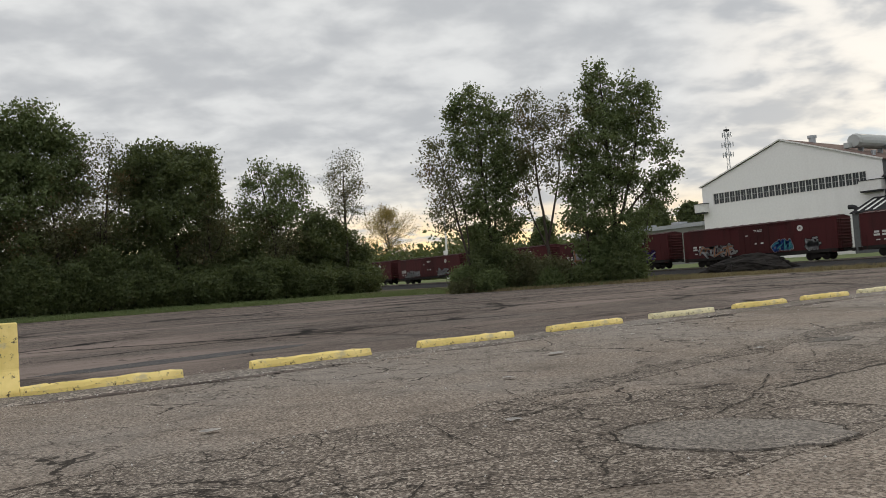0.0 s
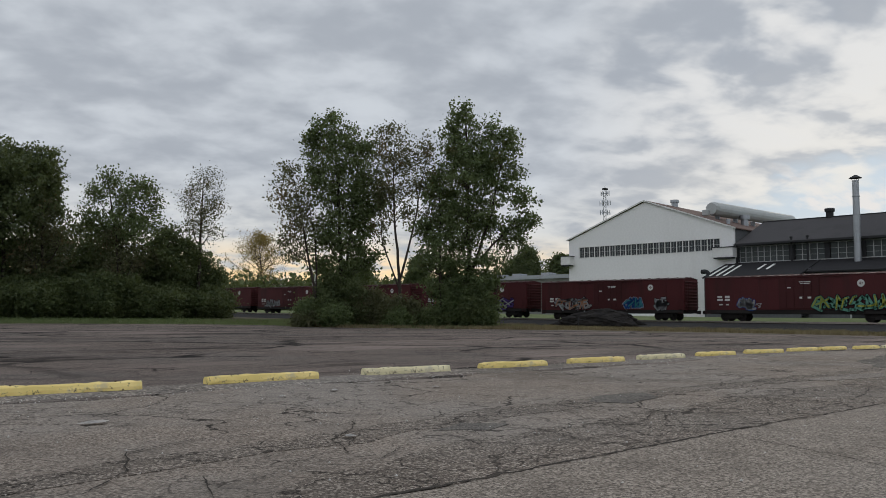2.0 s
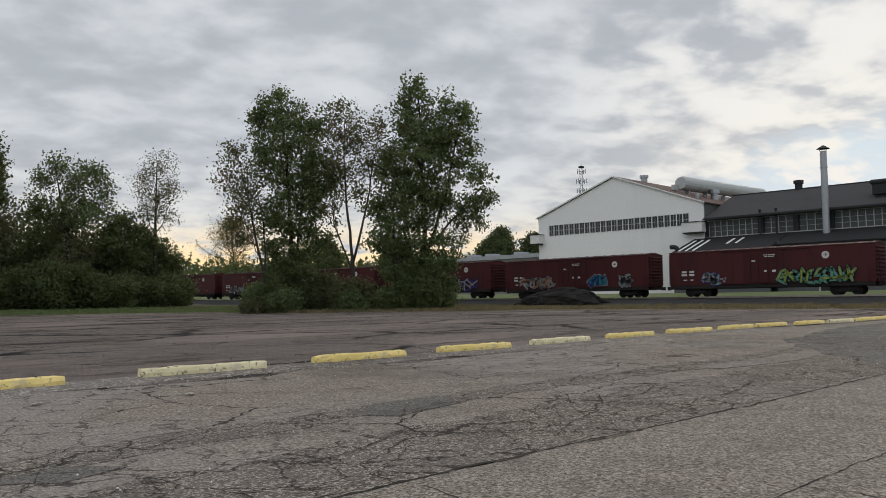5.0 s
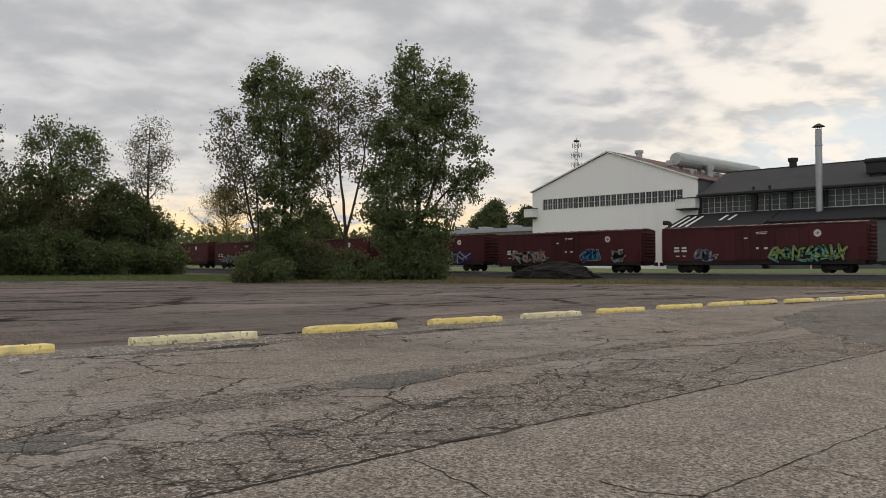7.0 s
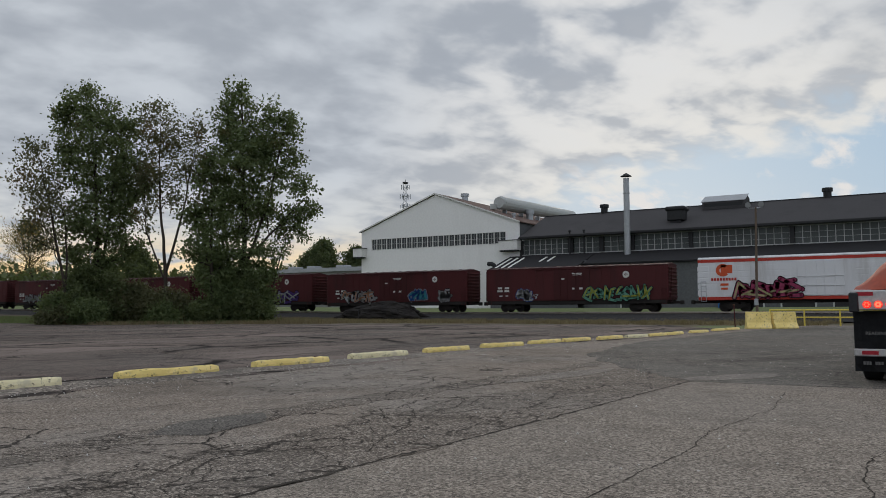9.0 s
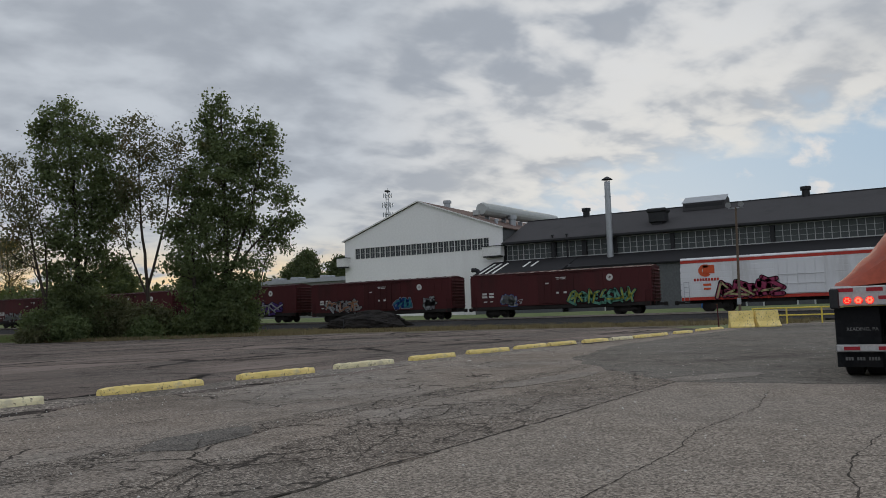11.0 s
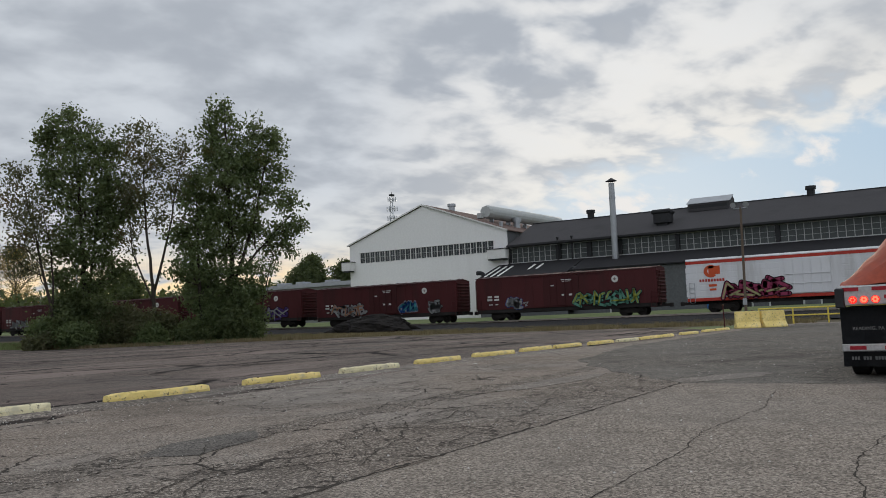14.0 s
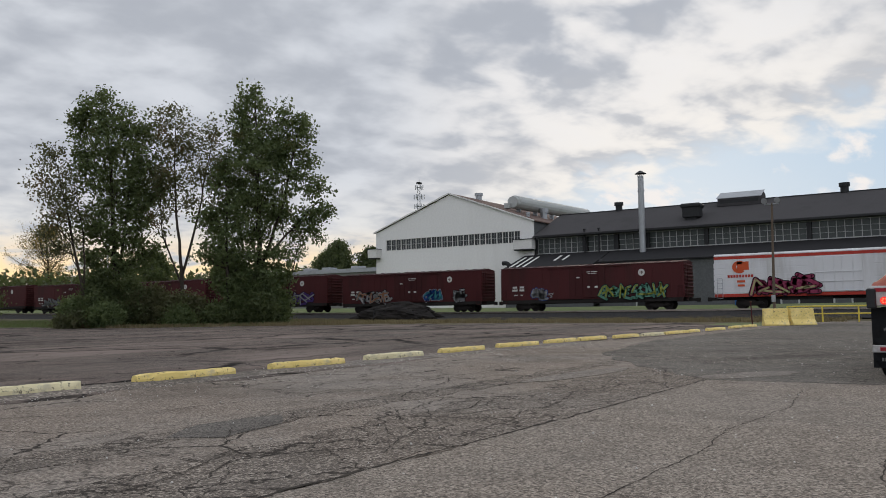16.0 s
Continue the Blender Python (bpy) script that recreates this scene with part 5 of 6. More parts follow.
for i in range(7):
    y = -0.18 - i * 0.36
    part("reflector_strip", boxes((-0.012, 0.0, y - 0.10, y + 0.10, 1.195, 1.245)), M["reflect"], tr, "red reflective tape")
for group in (-0.20, -W + 0.47):
    for j in range(3):
        bm = fresh()
        y = group - j * 0.138
        rod(bm, (-0.03, y, 1.075), (0.0, y, 1.075), 0.052, seg=16)
        lens = part("brake_light", bm, M["brake"], tr, "glowing round red brake light")
        bm = fresh()
        for a in range(6):
            rod(bm, (-0.036, y + 0.028 * math.cos(a * 1.047), 1.075 + 0.028 * math.sin(a * 1.047)), (-0.03, y + 0.028 * math.cos(a * 1.047), 1.075 + 0.028 * math.sin(a * 1.047)), 0.011 if j == 0 else 0.017, seg=8)
        part("diode_ring", bm, M["brake_core"], lens)
part("number_holder", boxes((-0.01, 0, -0.74, -0.58, 1.08, 1.13)), M["reflect"], tr)
for y0 in (-0.01, -W + 0.57):
    bm = fresh()
    n = 8
    rows_ = [[bm.verts.new((0.18 - 0.02 * math.sin(i * 1.3 + j) * j / n, y0 - 0.56 * i / 6, 0.98 - 0.82 * j / n)) for i in range(7)] for j in range(n + 1)]
    for j in range(n):
        for i in range(6):
            bm.faces.new((rows_[j][i], rows_[j][i + 1], rows_[j + 1][i + 1], rows_[j + 1][i]))
    bmesh.ops.solidify(bm, geom=bm.faces[:], thickness=0.012)
    flap = part("mud_flap", bm, M["flap"], tr, "black rubber mud flap with pale lettering")
    if y0 > -1:
        cu = bpy.data.curves.new("words", "FONT")
        cu.body, cu.size, cu.align_x, cu.extrude = "READING, PA", 0.066, "CENTER", 0.002
        tmp = new("words", cu)
        me = bpy.data.meshes.new_from_object(tmp.evaluated_get(bpy.context.evaluated_depsgraph_get()))
        bpy.data.objects.remove(tmp)
        me.materials.clear()
        me.materials.append(M["ink_dim"])
        words = new("lettering", me)
        words.parent = flap
        words.matrix_basis = pose(0.135, y0 - 0.34, 0.66, 90, 0, -90)
        part("number_bars", boxes(*[(0.125, 0.13, y0 - 0.12 - i * 0.036 - 0.013, y0 - 0.12 - i * 0.036 + 0.013, 0.255, 0.30) for i in range(12) if i not in (3, 7)]), M["ink_dim"], flap)
part("bumper_bar", boxes((-0.02, 0.08, -W + 0.02, -0.02, 0.375, 0.475, 0.012)), M["alu"], tr, "aluminium under-run bar")
for i in range(6):
    y = -0.22 - i * 0.42
    part("reflector_strip", boxes((-0.032, -0.02, y - 0.10, y + 0.10, 0.40, 0.45)), M["reflect"], tr, "red reflective tape")
for y in (-0.78, -W + 0.78):
    part("bumper_bracket", boxes((-0.01, 0.1, y - 0.06, y + 0.06, 0.46, 1.02, 0.01)), M["alu"], tr)
part("chassis_beam", boxes((0.3, 12.3, -0.95, -0.8, 0.75, 1.14), (0.3, 12.3, -W + 0.8, -W + 0.95, 0.75, 1.14)), M["dark"], tr)
for x in (0.95, 2.25):
    bm = fresh()
    rod(bm, (x, -W + 0.05, 0.5), (x, -0.05, 0.5), 0.08)
    part("axle", bm, M["under"], tr)
    for y in (-0.17, -0.45, -W + 0.45, -W + 0.17):
        bm = fresh()
        ring = [(-0.125, 0.30), (-0.125, 0.44), (-0.10, 0.495), (0.10, 0.495), (0.125, 0.44), (0.125, 0.30)]
        seg = 28
        vs = [[bm.verts.new((x + r * math.cos(2 * math.pi * i / seg), y + a, 0.497 + r * math.sin(2 * math.pi * i / seg))) for a, r in ring] for i in range(seg)]
        for i in range(seg):
            for j in range(len(ring)):
                bm.faces.new((vs[i][j], vs[i][(j + 1) % 6], vs[(i + 1) % seg][(j + 1) % 6], vs[(i + 1) % seg][j]))
        bmesh.ops.recalc_face_normals(bm, faces=bm.faces[:])
        wheel = part("tyre", bm, M["rubber"], tr, "black truck tyre")
        bm = fresh()
        rod(bm, (x, y - 0.06, 0.497), (x, y + 0.06, 0.497), 0.30, seg=20)
        part("rim", bm, M["alu"], wheel)
bm = fresh()
nx, ny = 90, 40
grid = []
for i in range(nx + 1):
    u = i / nx
    row = []
    for j in range(ny + 1):
        v = j / ny
        side = min(v, 1 - v) * 2
        rise = smooth01(-0.06, 0.10, u) * smooth01(1.0, 0.95, u)
        peak = 1.27 + 0.02 + rise * (0.06 + 0.95 * smooth01(-0.06, 0.8, side)) * (0.93 + 0.1 * math.sin(u * 17))
        fold = 0.10 * noise.noise((u * 30, v * 6, 2.0)) + 0.05 * noise.noise((u * 75, v * 14, 5.0))
        rise = rise if i else 0.0
        peak = peak if i else 1.285
        row.append(bm.verts.new((0.2 + u * 11.8, -0.03 - v * (W - 0.06), max(1.28, peak + fold * (0.3 + rise)))))
    grid.append(row)
for i in range(nx):
    for j in range(ny):
        bm.faces.new((grid[i][j], grid[i + 1][j], grid[i + 1][j + 1], grid[i][j + 1]))
tarp = part("tarpaulin", bm, M["tarp"], tr, "creased faded red tarpaulin over the load", smooth=True)
for x in (3.0, 5.2, 7.4):
    bm = fresh()
    for k in range(12):
        a, b = k / 12, (k + 1) / 12
        za, zb = (1.39 + 0.95 * smooth01(-0.06, 0.8, min(t, 1 - t) * 2) for t in (a, b))
        rod(bm, (x, -0.03 - a * (W - 0.06), za), (x, -0.03 - b * (W - 0.06), zb), 0.025, seg=5)
    part("tie_strap", bm, M["wood"], tarp)


# ---- trees ----
def tubes(segs):
    """One mesh of five-sided tapered tubes from (start, end, r0, r1)."""
    a = np.array([s[0] for s in segs]); b = np.array([s[1] for s in segs])
    r0 = np.array([s[2] for s in segs]); r1 = np.array([s[3] for s in segs])
    d = b - a
    d /= np.linalg.norm(d, axis=1)[:, None] + 1e-9
    ref = np.where(np.abs(d[:, 2:3]) > 0.9, np.array([[1.0, 0, 0]]), np.array([[0, 0, 1.0]]))
    u = np.cross(d, ref); u /= np.linalg.norm(u, axis=1)[:, None] + 1e-9
    v = np.cross(d, u)
    k = 5
    verts = np.zeros((len(segs), 2 * k, 3))
    for i in range(k):
        c, s = math.cos(2 * math.pi * i / k), math.sin(2 * math.pi * i / k)
        verts[:, i] = a + r0[:, None] * (c * u + s * v)
        verts[:, k + i] = b + r1[:, None] * (c * u + s * v)
    quad = np.array([[i, (i + 1) % k, k + (i + 1) % k, k + i] for i in range(k)])
    faces = (np.arange(len(segs)) * 2 * k)[:, None, None] + quad[None]
    return verts.reshape(-1, 3), faces.reshape(-1, 4)


def leaves(rng, centres, per, sigma, size, flat=0.75):
    """Small pointed leaf quads scattered round clump centres."""
    c = np.repeat(np.asarray(centres), per, axis=0)
    n = len(c)
    p = c + rng.normal(0, 1, (n, 3)) * np.array([sigma, sigma, sigma * flat])
    u = rng.normal(0, 1, (n, 3)); u /= np.linalg.norm(u, axis=1)[:, None]
    t = rng.normal(0, 1, (n, 3)); v = np.cross(u, t); v /= np.linalg.norm(v, axis=1)[:, None] + 1e-9
    s = size * rng.uniform(0.65, 1.35, (n, 1))
    verts = np.stack([p - u * s * 0.5, p + v * s * 0.34 - u * s * 0.08, p + u * s * 0.55, p - v * s * 0.34 - u * s * 0.08], 1)
    return verts.reshape(-1, 3), np.arange(n * 4).reshape(-1, 4)


def grow(rng, height, first, spread, limbs, lean=(0, 0), top=0.35, subs=6, widest=0.45, rise=0.9, trunk=0.02, base=(0, 0, 0)):
    """A trunk with limbs and twigs: tube segments and the points where leaf clumps sit."""
    segs, tips = [], []
    base = np.array(base, float)
    n = 12
    wob = np.cumsum(rng.normal(0, height * 0.006, (n + 1, 2)), axis=0)
    pts = np.array([base + (lean[0] * (i / n) ** 1.3 + wob[i, 0], lean[1] * (i / n) ** 1.3 + wob[i, 1], height * 0.97 * i / n) for i in range(n + 1)])
    rad = [height * trunk * (1 - 0.93 * (i / n) ** 0.8) for i in range(n + 1)]
    segs += [(pts[i], pts[i + 1], rad[i], rad[i + 1]) for i in range(n)]
    for i in range(limbs):
        t = first + (0.97 - first) * ((i + rng.uniform(0, 0.9)) / limbs)
        k = min(n - 1, int(t * n))
        start = pts[k] + (pts[k + 1] - pts[k]) * (t * n - k)
        s = (t - first) / (1 - first)
        prof = (1 - abs(s - widest) / max(widest, 1 - widest)) ** 0.7 * (1 - top) + top * (1 - s)
        length = spread * max(0.24, prof) * rng.uniform(0.5, 1.25)
        az = i * 2.399 + rng.uniform(-0.5, 0.5)
        el = rise * (0.35 + 0.75 * s) + rng.uniform(-0.2, 0.2)
        d = np.array([math.cos(az) * math.cos(el), math.sin(az) * math.cos(el), math.sin(el)])
        q, r = start, rad[k] * 0.5
        path = [q]
        for j in range(5):
            d = d + rng.normal(0, 0.13, 3) + np.array([0, 0, 0.07])
            d /= np.linalg.norm(d)
            nxt = q + d * length / 5
            segs.append((q, nxt, r * (1 - j / 5.5), r * (1 - (j + 1) / 5.5)))
            q = nxt
            path.append(q)
        tips.append(q)
        for j in range(subs):
            a = 1.9 + 3.1 * (j + rng.uniform(0, 1)) / subs
            m = min(4, int(a))
            p0 = path[m] + (path[m + 1] - path[m]) * (a - m)
            e = rng.normal(0, 1, 3) + d * 0.9 + np.array([0, 0, 0.25])
            e /= np.linalg.norm(e)
            p1 = p0 + e * length * rng.uniform(0.16, 0.36)
            segs.append((p0, p1, r * 0.28, r * 0.08))
            tips += [p1, p0 * 0.45 + p1 * 0.55 + rng.normal(0, 0.15, 3)]
    tips += [pts[-1], pts[-2]]
    return segs, tips


def tree(name, x, y, label, stems, leaf, per, sigma, size, seed, category="tree", keep=1.0, group=""):
    rng = np.random.default_rng(seed)
    ob = thing(name, label, category, pose(x, y, ground_z(x, y) - 0.05), group)
    segs, tips = [], []
    for s in stems:
        a, b = grow(rng, **s)
        segs += a
        tips += b
    tips = [t for t in tips if rng.uniform() < keep]
    raw_mesh("trunk", *tubes(segs), M["bark"], ob)
    raw_mesh("crown", *leaves(rng, tips, per, sigma, size), leaf, ob)
    return ob


def lobed_tree(name, x, y, turn, label, trunks, lobes, leaf, dens, per, sigma, size, seed, category="tree", group=""):
    """A tree whose crown is a set of leafy lobes (across, along, height, radius, half height), each on a limb of its own.
    trunks: polylines of (across, along, height, radius)."""
    rng = np.random.default_rng(seed)
    ob = thing(name, label, category, pose(x, y, ground_z(x, y) - 0.05, 0, 0, turn), group)
    segs, tips, spine = [], [], []
    for line in trunks:
        for p, q in zip(line, line[1:]):
            steps_ = 5
            for i in range(steps_):
                a, b = i / steps_, (i + 1) / steps_
                pa, pb = (np.array([p[j] + (q[j] - p[j]) * t + (0.05 * math.sin(7 * (p[2] + (q[2] - p[2]) * t)) if j < 2 else 0) for j in range(4)]) for t in (a, b))
                segs.append((pa[:3], pb[:3], pa[3], pb[3]))
                spine.append(pb)
    spine = np.array(spine)
    for lu, lv, lz, ru, rz in lobes:
        c = np.array([lu, lv, lz])
        # the limb leaves the trunk below the lobe
        gap = np.linalg.norm(spine[:, :3] - (c - np.array([0, 0, 0.9 * rz + 0.35 * abs(lu)])), axis=1)
        k = int(np.argmin(gap))
        q, r = spine[k, :3], max(0.03, spine[k, 3] * 0.55)
        mid = q + (c - q) * 0.5 + np.array([0.12 * (c - q)[0], 0.0, -0.12 * abs(c[2] - q[2])]) + rng.normal(0, 0.15, 3)
        segs += [(q, mid, r, r * 0.7), (mid, c, r * 0.7, r * 0.35), (c, c + np.array([0.1, 0, rz * 0.75]), r * 0.35, 0.012)]
        n = max(5, int(dens * 5.0 * ru * rz))
        d = rng.normal(0, 1, (n, 3))
        d /= np.linalg.norm(d, axis=1)[:, None]
        rad = rng.uniform(0, 1, n) ** 0.42 * rng.uniform(0.75, 1.18, n)
        pts = c + d * rad[:, None] * np.array([ru, ru, rz])
        pts = pts[pts[:, 2] > 0.25]
        tips += list(pts)
        for p in pts[::3]:
            start = c + np.array([0, 0, -0.5 * rz]) * rng.uniform(0, 1) + (p - c) * 0.15
            bend = (start + p) / 2 + np.array([0, 0, -0.08 * np.linalg.norm(p - start)])
            segs += [(start, bend, r * 0.25, r * 0.16), (bend, p, r * 0.16, 0.008)]
    raw_mesh("trunk", *tubes(segs), M["bark"], ob)
    raw_mesh("crown", *leaves(rng, tips, per, sigma, size), leaf, ob)
    return ob


# the clump of cottonwoods between lot and track: u runs along the row, v away from the lot
def row_place(u, v=0.0):
    return 49.7 + 0.768 * u + 0.640 * v, 46.2 - 0.640 * u + 0.768 * v


def cottonwood(u, v, label, trunks, lobes, leaf, dens, seed, per=36, sigma=0.36, size=0.27):
    """Lobes as (u, height, radius, half height) along the row; their depth is spread at random."""
    rng_ = random.Random(seed)
    x, y = row_place(u, v)
    lobed_tree("cottonwood_tree", x, y, -39.8, label, [[(a - u, b, c, d) for a, b, c, d in line] for line in trunks],
               [(a - u, rng_.uniform(-0.5, 0.5) * ru, z, ru * 1.2, rz * 1.12) for a, z, ru, rz in lobes], leaf, dens, per, sigma, size, seed)


cottonwood(-5.0, 1.5, "tall cottonwood with a full dark crown at the lot's edge",
           [[(-5.0, 0, 0, 0.27), (-5.2, 0, 6, 0.2), (-5.6, 0.1, 13, 0.13), (-6.2, 0, 20.2, 0.02)], [(-5.1, 0, 2.5, 0.16), (-4.4, 0.2, 9, 0.11), (-3.6, 0.2, 17.5, 0.02)]],
           [(-6.4, 18.9, 1.5, 2.0), (-8.0, 17.6, 1.0, 2.2), (-3.9, 17.6, 1.6, 1.9), (-5.6, 15.3, 2.4, 2.7), (-3.2, 14.0, 1.5, 2.6), (-7.7, 14.4, 1.1, 1.8), (-5.2, 11.4, 2.3, 2.4), (-3.2, 10.6, 1.4, 2.2), (-4.4, 8.2, 2.0, 1.8), (-6.6, 8.6, 1.4, 1.8), (-3.0, 6.6, 1.4, 1.4), (-5.0, 5.6, 1.9, 1.6), (-7.0, 5.8, 1.1, 1.4), (-1.6, 12.4, 0.9, 2.2)], M["leaf"], 2.0, 1)
cottonwood(-6.9, -0.5, "slender leaning cottonwood with thin autumn leaves",
           [[(-6.9, 0, 0, 0.17), (-7.6, 0, 4, 0.13), (-8.6, 0, 9, 0.08), (-10.0, 0, 15.2, 0.015)], [(-7.3, 0, 2.2, 0.1), (-7.5, 0.3, 8, 0.06), (-8.4, 0.2, 12.5, 0.015)]],
           [(-9.9, 14.2, 1.2, 1.3), (-9.0, 12.2, 1.5, 1.8), (-10.6, 12.3, 0.9, 1.6), (-9.6, 9.6, 1.5, 1.9), (-8.3, 10.2, 1.0, 1.8), (-10.2, 7.6, 0.8, 1.4), (-8.6, 7.2, 1.2, 1.4)], M["leaf_dull"], 1.7, 2, 26, 0.42, 0.23)
cottonwood(0.4, 0.6, "forked cottonwood with thin reddish autumn leaves",
           [[(0.4, 0, 0, 0.2), (0.3, 0, 5, 0.15), (-0.3, 0, 11, 0.09), (-0.4, 0, 18.8, 0.015)], [(0.35, 0, 4.6, 0.13), (1.6, 0.2, 9.5, 0.09), (2.8, 0.2, 16.8, 0.015)], [(0.4, 0, 3.5, 0.09), (-1.3, 0.3, 8, 0.06), (-1.6, 0.3, 12, 0.015)]],
           [(-0.5, 18.2, 1.3, 1.3), (-1.1, 15.9, 1.4, 1.7), (0.6, 16.0, 1.1, 1.7), (2.8, 16.4, 1.0, 1.7), (1.8, 13.7, 1.4, 1.8), (-0.8, 12.7, 1.3, 1.7), (3.2, 13.0, 1.0, 1.8), (0.6, 11.0, 1.1, 1.1), (-1.4, 9.4, 1.0, 1.3), (2.6, 10.0, 0.9, 1.2)], M["leaf_dull"], 2.2, 3, 28, 0.40, 0.23)
cottonwood(4.2, -0.4, "slim cottonwood with leaves nearly to the ground",
           [[(4.2, 0, 0, 0.2), (4.1, 0, 5, 0.14), (4.0, 0, 10, 0.08), (3.9, 0, 15.6, 0.015)]],
           [(3.9, 14.2, 1.0, 1.7), (4.1, 11.6, 1.5, 1.8), (3.1, 9.3, 1.3, 1.3), (4.8, 9.0, 1.4, 1.7), (3.9, 6.8, 1.7, 1.4), (2.6, 6.0, 1.3, 0.7), (5.2, 6.2, 1.3, 1.3), (4.2, 4.2, 1.4, 1.5), (4.4, 2.0, 1.2, 1.4)], M["leaf"], 2.1, 4)
cottonwood(7.0, 0.2, "tall cottonwood with dense dark green leaves at the lot's edge",
           [[(7.0, 0, 0, 0.32), (6.9, 0, 6, 0.24), (6.7, 0, 13, 0.15), (6.5, 0, 21.2, 0.02)], [(7.0, 0, 5, 0.17), (9.0, 0.2, 11, 0.11), (10.4, 0.2, 18.2, 0.02)], [(6.95, 0, 5.5, 0.14), (9.6, -0.3, 8.5, 0.09), (12.4, -0.3, 11.6, 0.02)]],
           [(6.5, 20.3, 1.3, 1.5), (5.2, 19.0, 0.9, 1.4), (6.9, 17.4, 2.1, 2.1), (9.2, 18.8, 1.3, 1.4), (11.1, 17.9, 1.0, 1.4), (9.9, 16.4, 1.6, 1.6), (6.3, 14.2, 2.2, 2.3), (9.2, 13.3, 1.6, 1.7), (11.4, 15.0, 0.9, 1.0), (6.8, 10.8, 2.3, 2.2), (9.0, 10.2, 1.4, 1.4),
            (11.7, 12.2, 1.4, 1.1), (12.4, 10.2, 1.0, 1.4), (10.8, 9.6, 1.2, 1.2), (11.9, 8.3, 0.8, 0.9), (6.4, 7.9, 1.5, 1.5), (8.4, 6.9, 0.9, 1.0), (6.6, 5.2, 1.7, 1.6), (7.6, 3.2, 1.5, 1.6), (8.2, 15.4, 1.4, 1.8), (5.0, 12.2, 1.2, 1.8), (5.2, 16.4, 1.1, 1.6)], M["leaf"], 1.95, 5)
cottonwood(9.3, 0.8, "young cottonwood with drooping leafy limbs",
           [[(9.3, 0, 0, 0.11), (9.6, 0, 3.5, 0.08), (10.6, 0, 8, 0.015)]],
           [(10.6, 8.0, 0.9, 0.9), (9.8, 6.2, 0.8, 0.9), (9.3, 4.2, 0.9, 1.2), (9.0, 2.2, 0.9, 1.2)], M["leaf"], 1.8, 6)


def bush(x, y, h, r, leaf, seed, label, per=60, size=0.18, sigma=0.38):
    rng = random.Random(seed)
    stems = []
    for k in range(6):
        u, v = rng.uniform(-r, r), rng.uniform(-r, r)
        tall = h * rng.uniform(0.7, 1.0) * (1 - 0.6 * math.hypot(u, v) / (1.42 * r))
        stems.append(dict(height=tall, first=0.05, spread=r * 0.75, limbs=8, base=(u * 0.6, v * 0.6, 0), lean=(u * 0.5, v * 0.5), subs=4, widest=0.35, top=0.2, trunk=0.012, rise=0.8))
    return tree("bush", x, y, label, stems, leaf, per, sigma, size, seed, "bush", group="bushes under the trees")


for i, (u, v, h, r, kind) in enumerate([(-7.6, 0.5, 4.4, 0.9, "leaf"), (-6.0, 0, 6.4, 1.3, "leaf_wood"), (-4.2, 0.4, 6.6, 1.4, "leaf_wood"), (-2.4, 0.3, 5.6, 1.2, "leaf_dull"), (-0.6, 0.2, 4.2, 1.0, "leaf_dull"), (0.8, 0.4, 3.4, 0.9, "leaf_dull"),
                                        (-5.5, -1.4, 2.3, 1.0, "leaf"), (0.3, -1.2, 1.9, 0.8, "leaf"), (-7.9, -1.0, 1.6, 0.7, "leaf_dull"), (5.2, 0.2, 6.2, 1.2, "leaf"), (6.8, -0.5, 6.4, 1.3, "leaf_wood"), (8.0, 0.1, 3.0, 0.9, "leaf"), (3.6, -0.8, 2.4, 0.8, "leaf_wood")]):
    x, y = row_place(u, v)
    bush(x, y, h, r, M[kind], 200 + i, "brownish thin-leaved shrub below the cottonwoods" if kind == "leaf_dull" else "leafy dark green shrub below the cottonwoods", 30, 0.2, 0.42)

# the wood along the lot's far side; lobes as (x, height, radius, half height)
WOOD = "broad dark green tree in the wood beside the lot"
DULL = "half-bare woodland tree with dull autumn leaves"


def woodland(x, y, label, lobes, leaf, dens, seed, per=46, sigma=0.52, size=0.36, name="woodland_tree", group="trees of the wood"):
    rng_ = random.Random(seed)
    top_x, top_z = max(((a, z + rz) for a, z, r, rz in lobes), key=lambda q: q[1])
    trunk = [(0, 0, 0, 0.3), (0.1, 0, top_z * 0.3, 0.24), ((top_x - x) * 0.5, 0, top_z * 0.6, 0.15), (top_x - x, 0, top_z * 0.95, 0.03)]
    lobed_tree(name, x, y, 0, label, [trunk], [(a - x, rng_.uniform(-0.6, 0.6) * r, z, r * 1.1, rz * 1.06) for a, z, r, rz in lobes], leaf, dens * 0.88, per, sigma, size, seed, group=group)


woodland(12.3, 93.5, WOOD, [(12.8, 22.0, 3.2, 3.0), (9.0, 20.4, 3.0, 3.2), (16.0, 20.2, 2.8, 2.8), (12.0, 17.0, 4.2, 3.4), (7.4, 16.0, 3.4, 3.4), (16.8, 15.4, 3.2, 3.0), (11.0, 12.0, 4.6, 3.4)], M["leaf"], 1.9, 301)
woodland(20.2, 92.0, DULL, [(18.8, 18.8, 2.0, 2.2), (21.6, 19.4, 1.8, 2.0), (20.4, 16.2, 2.8, 2.6), (18.0, 13.4, 3.2, 2.8), (22.4, 14.4, 2.4, 2.6), (19.6, 10.0, 3.6, 3.0)], M["leaf_dull"], 0.95, 302, 22, 0.6, 0.28)
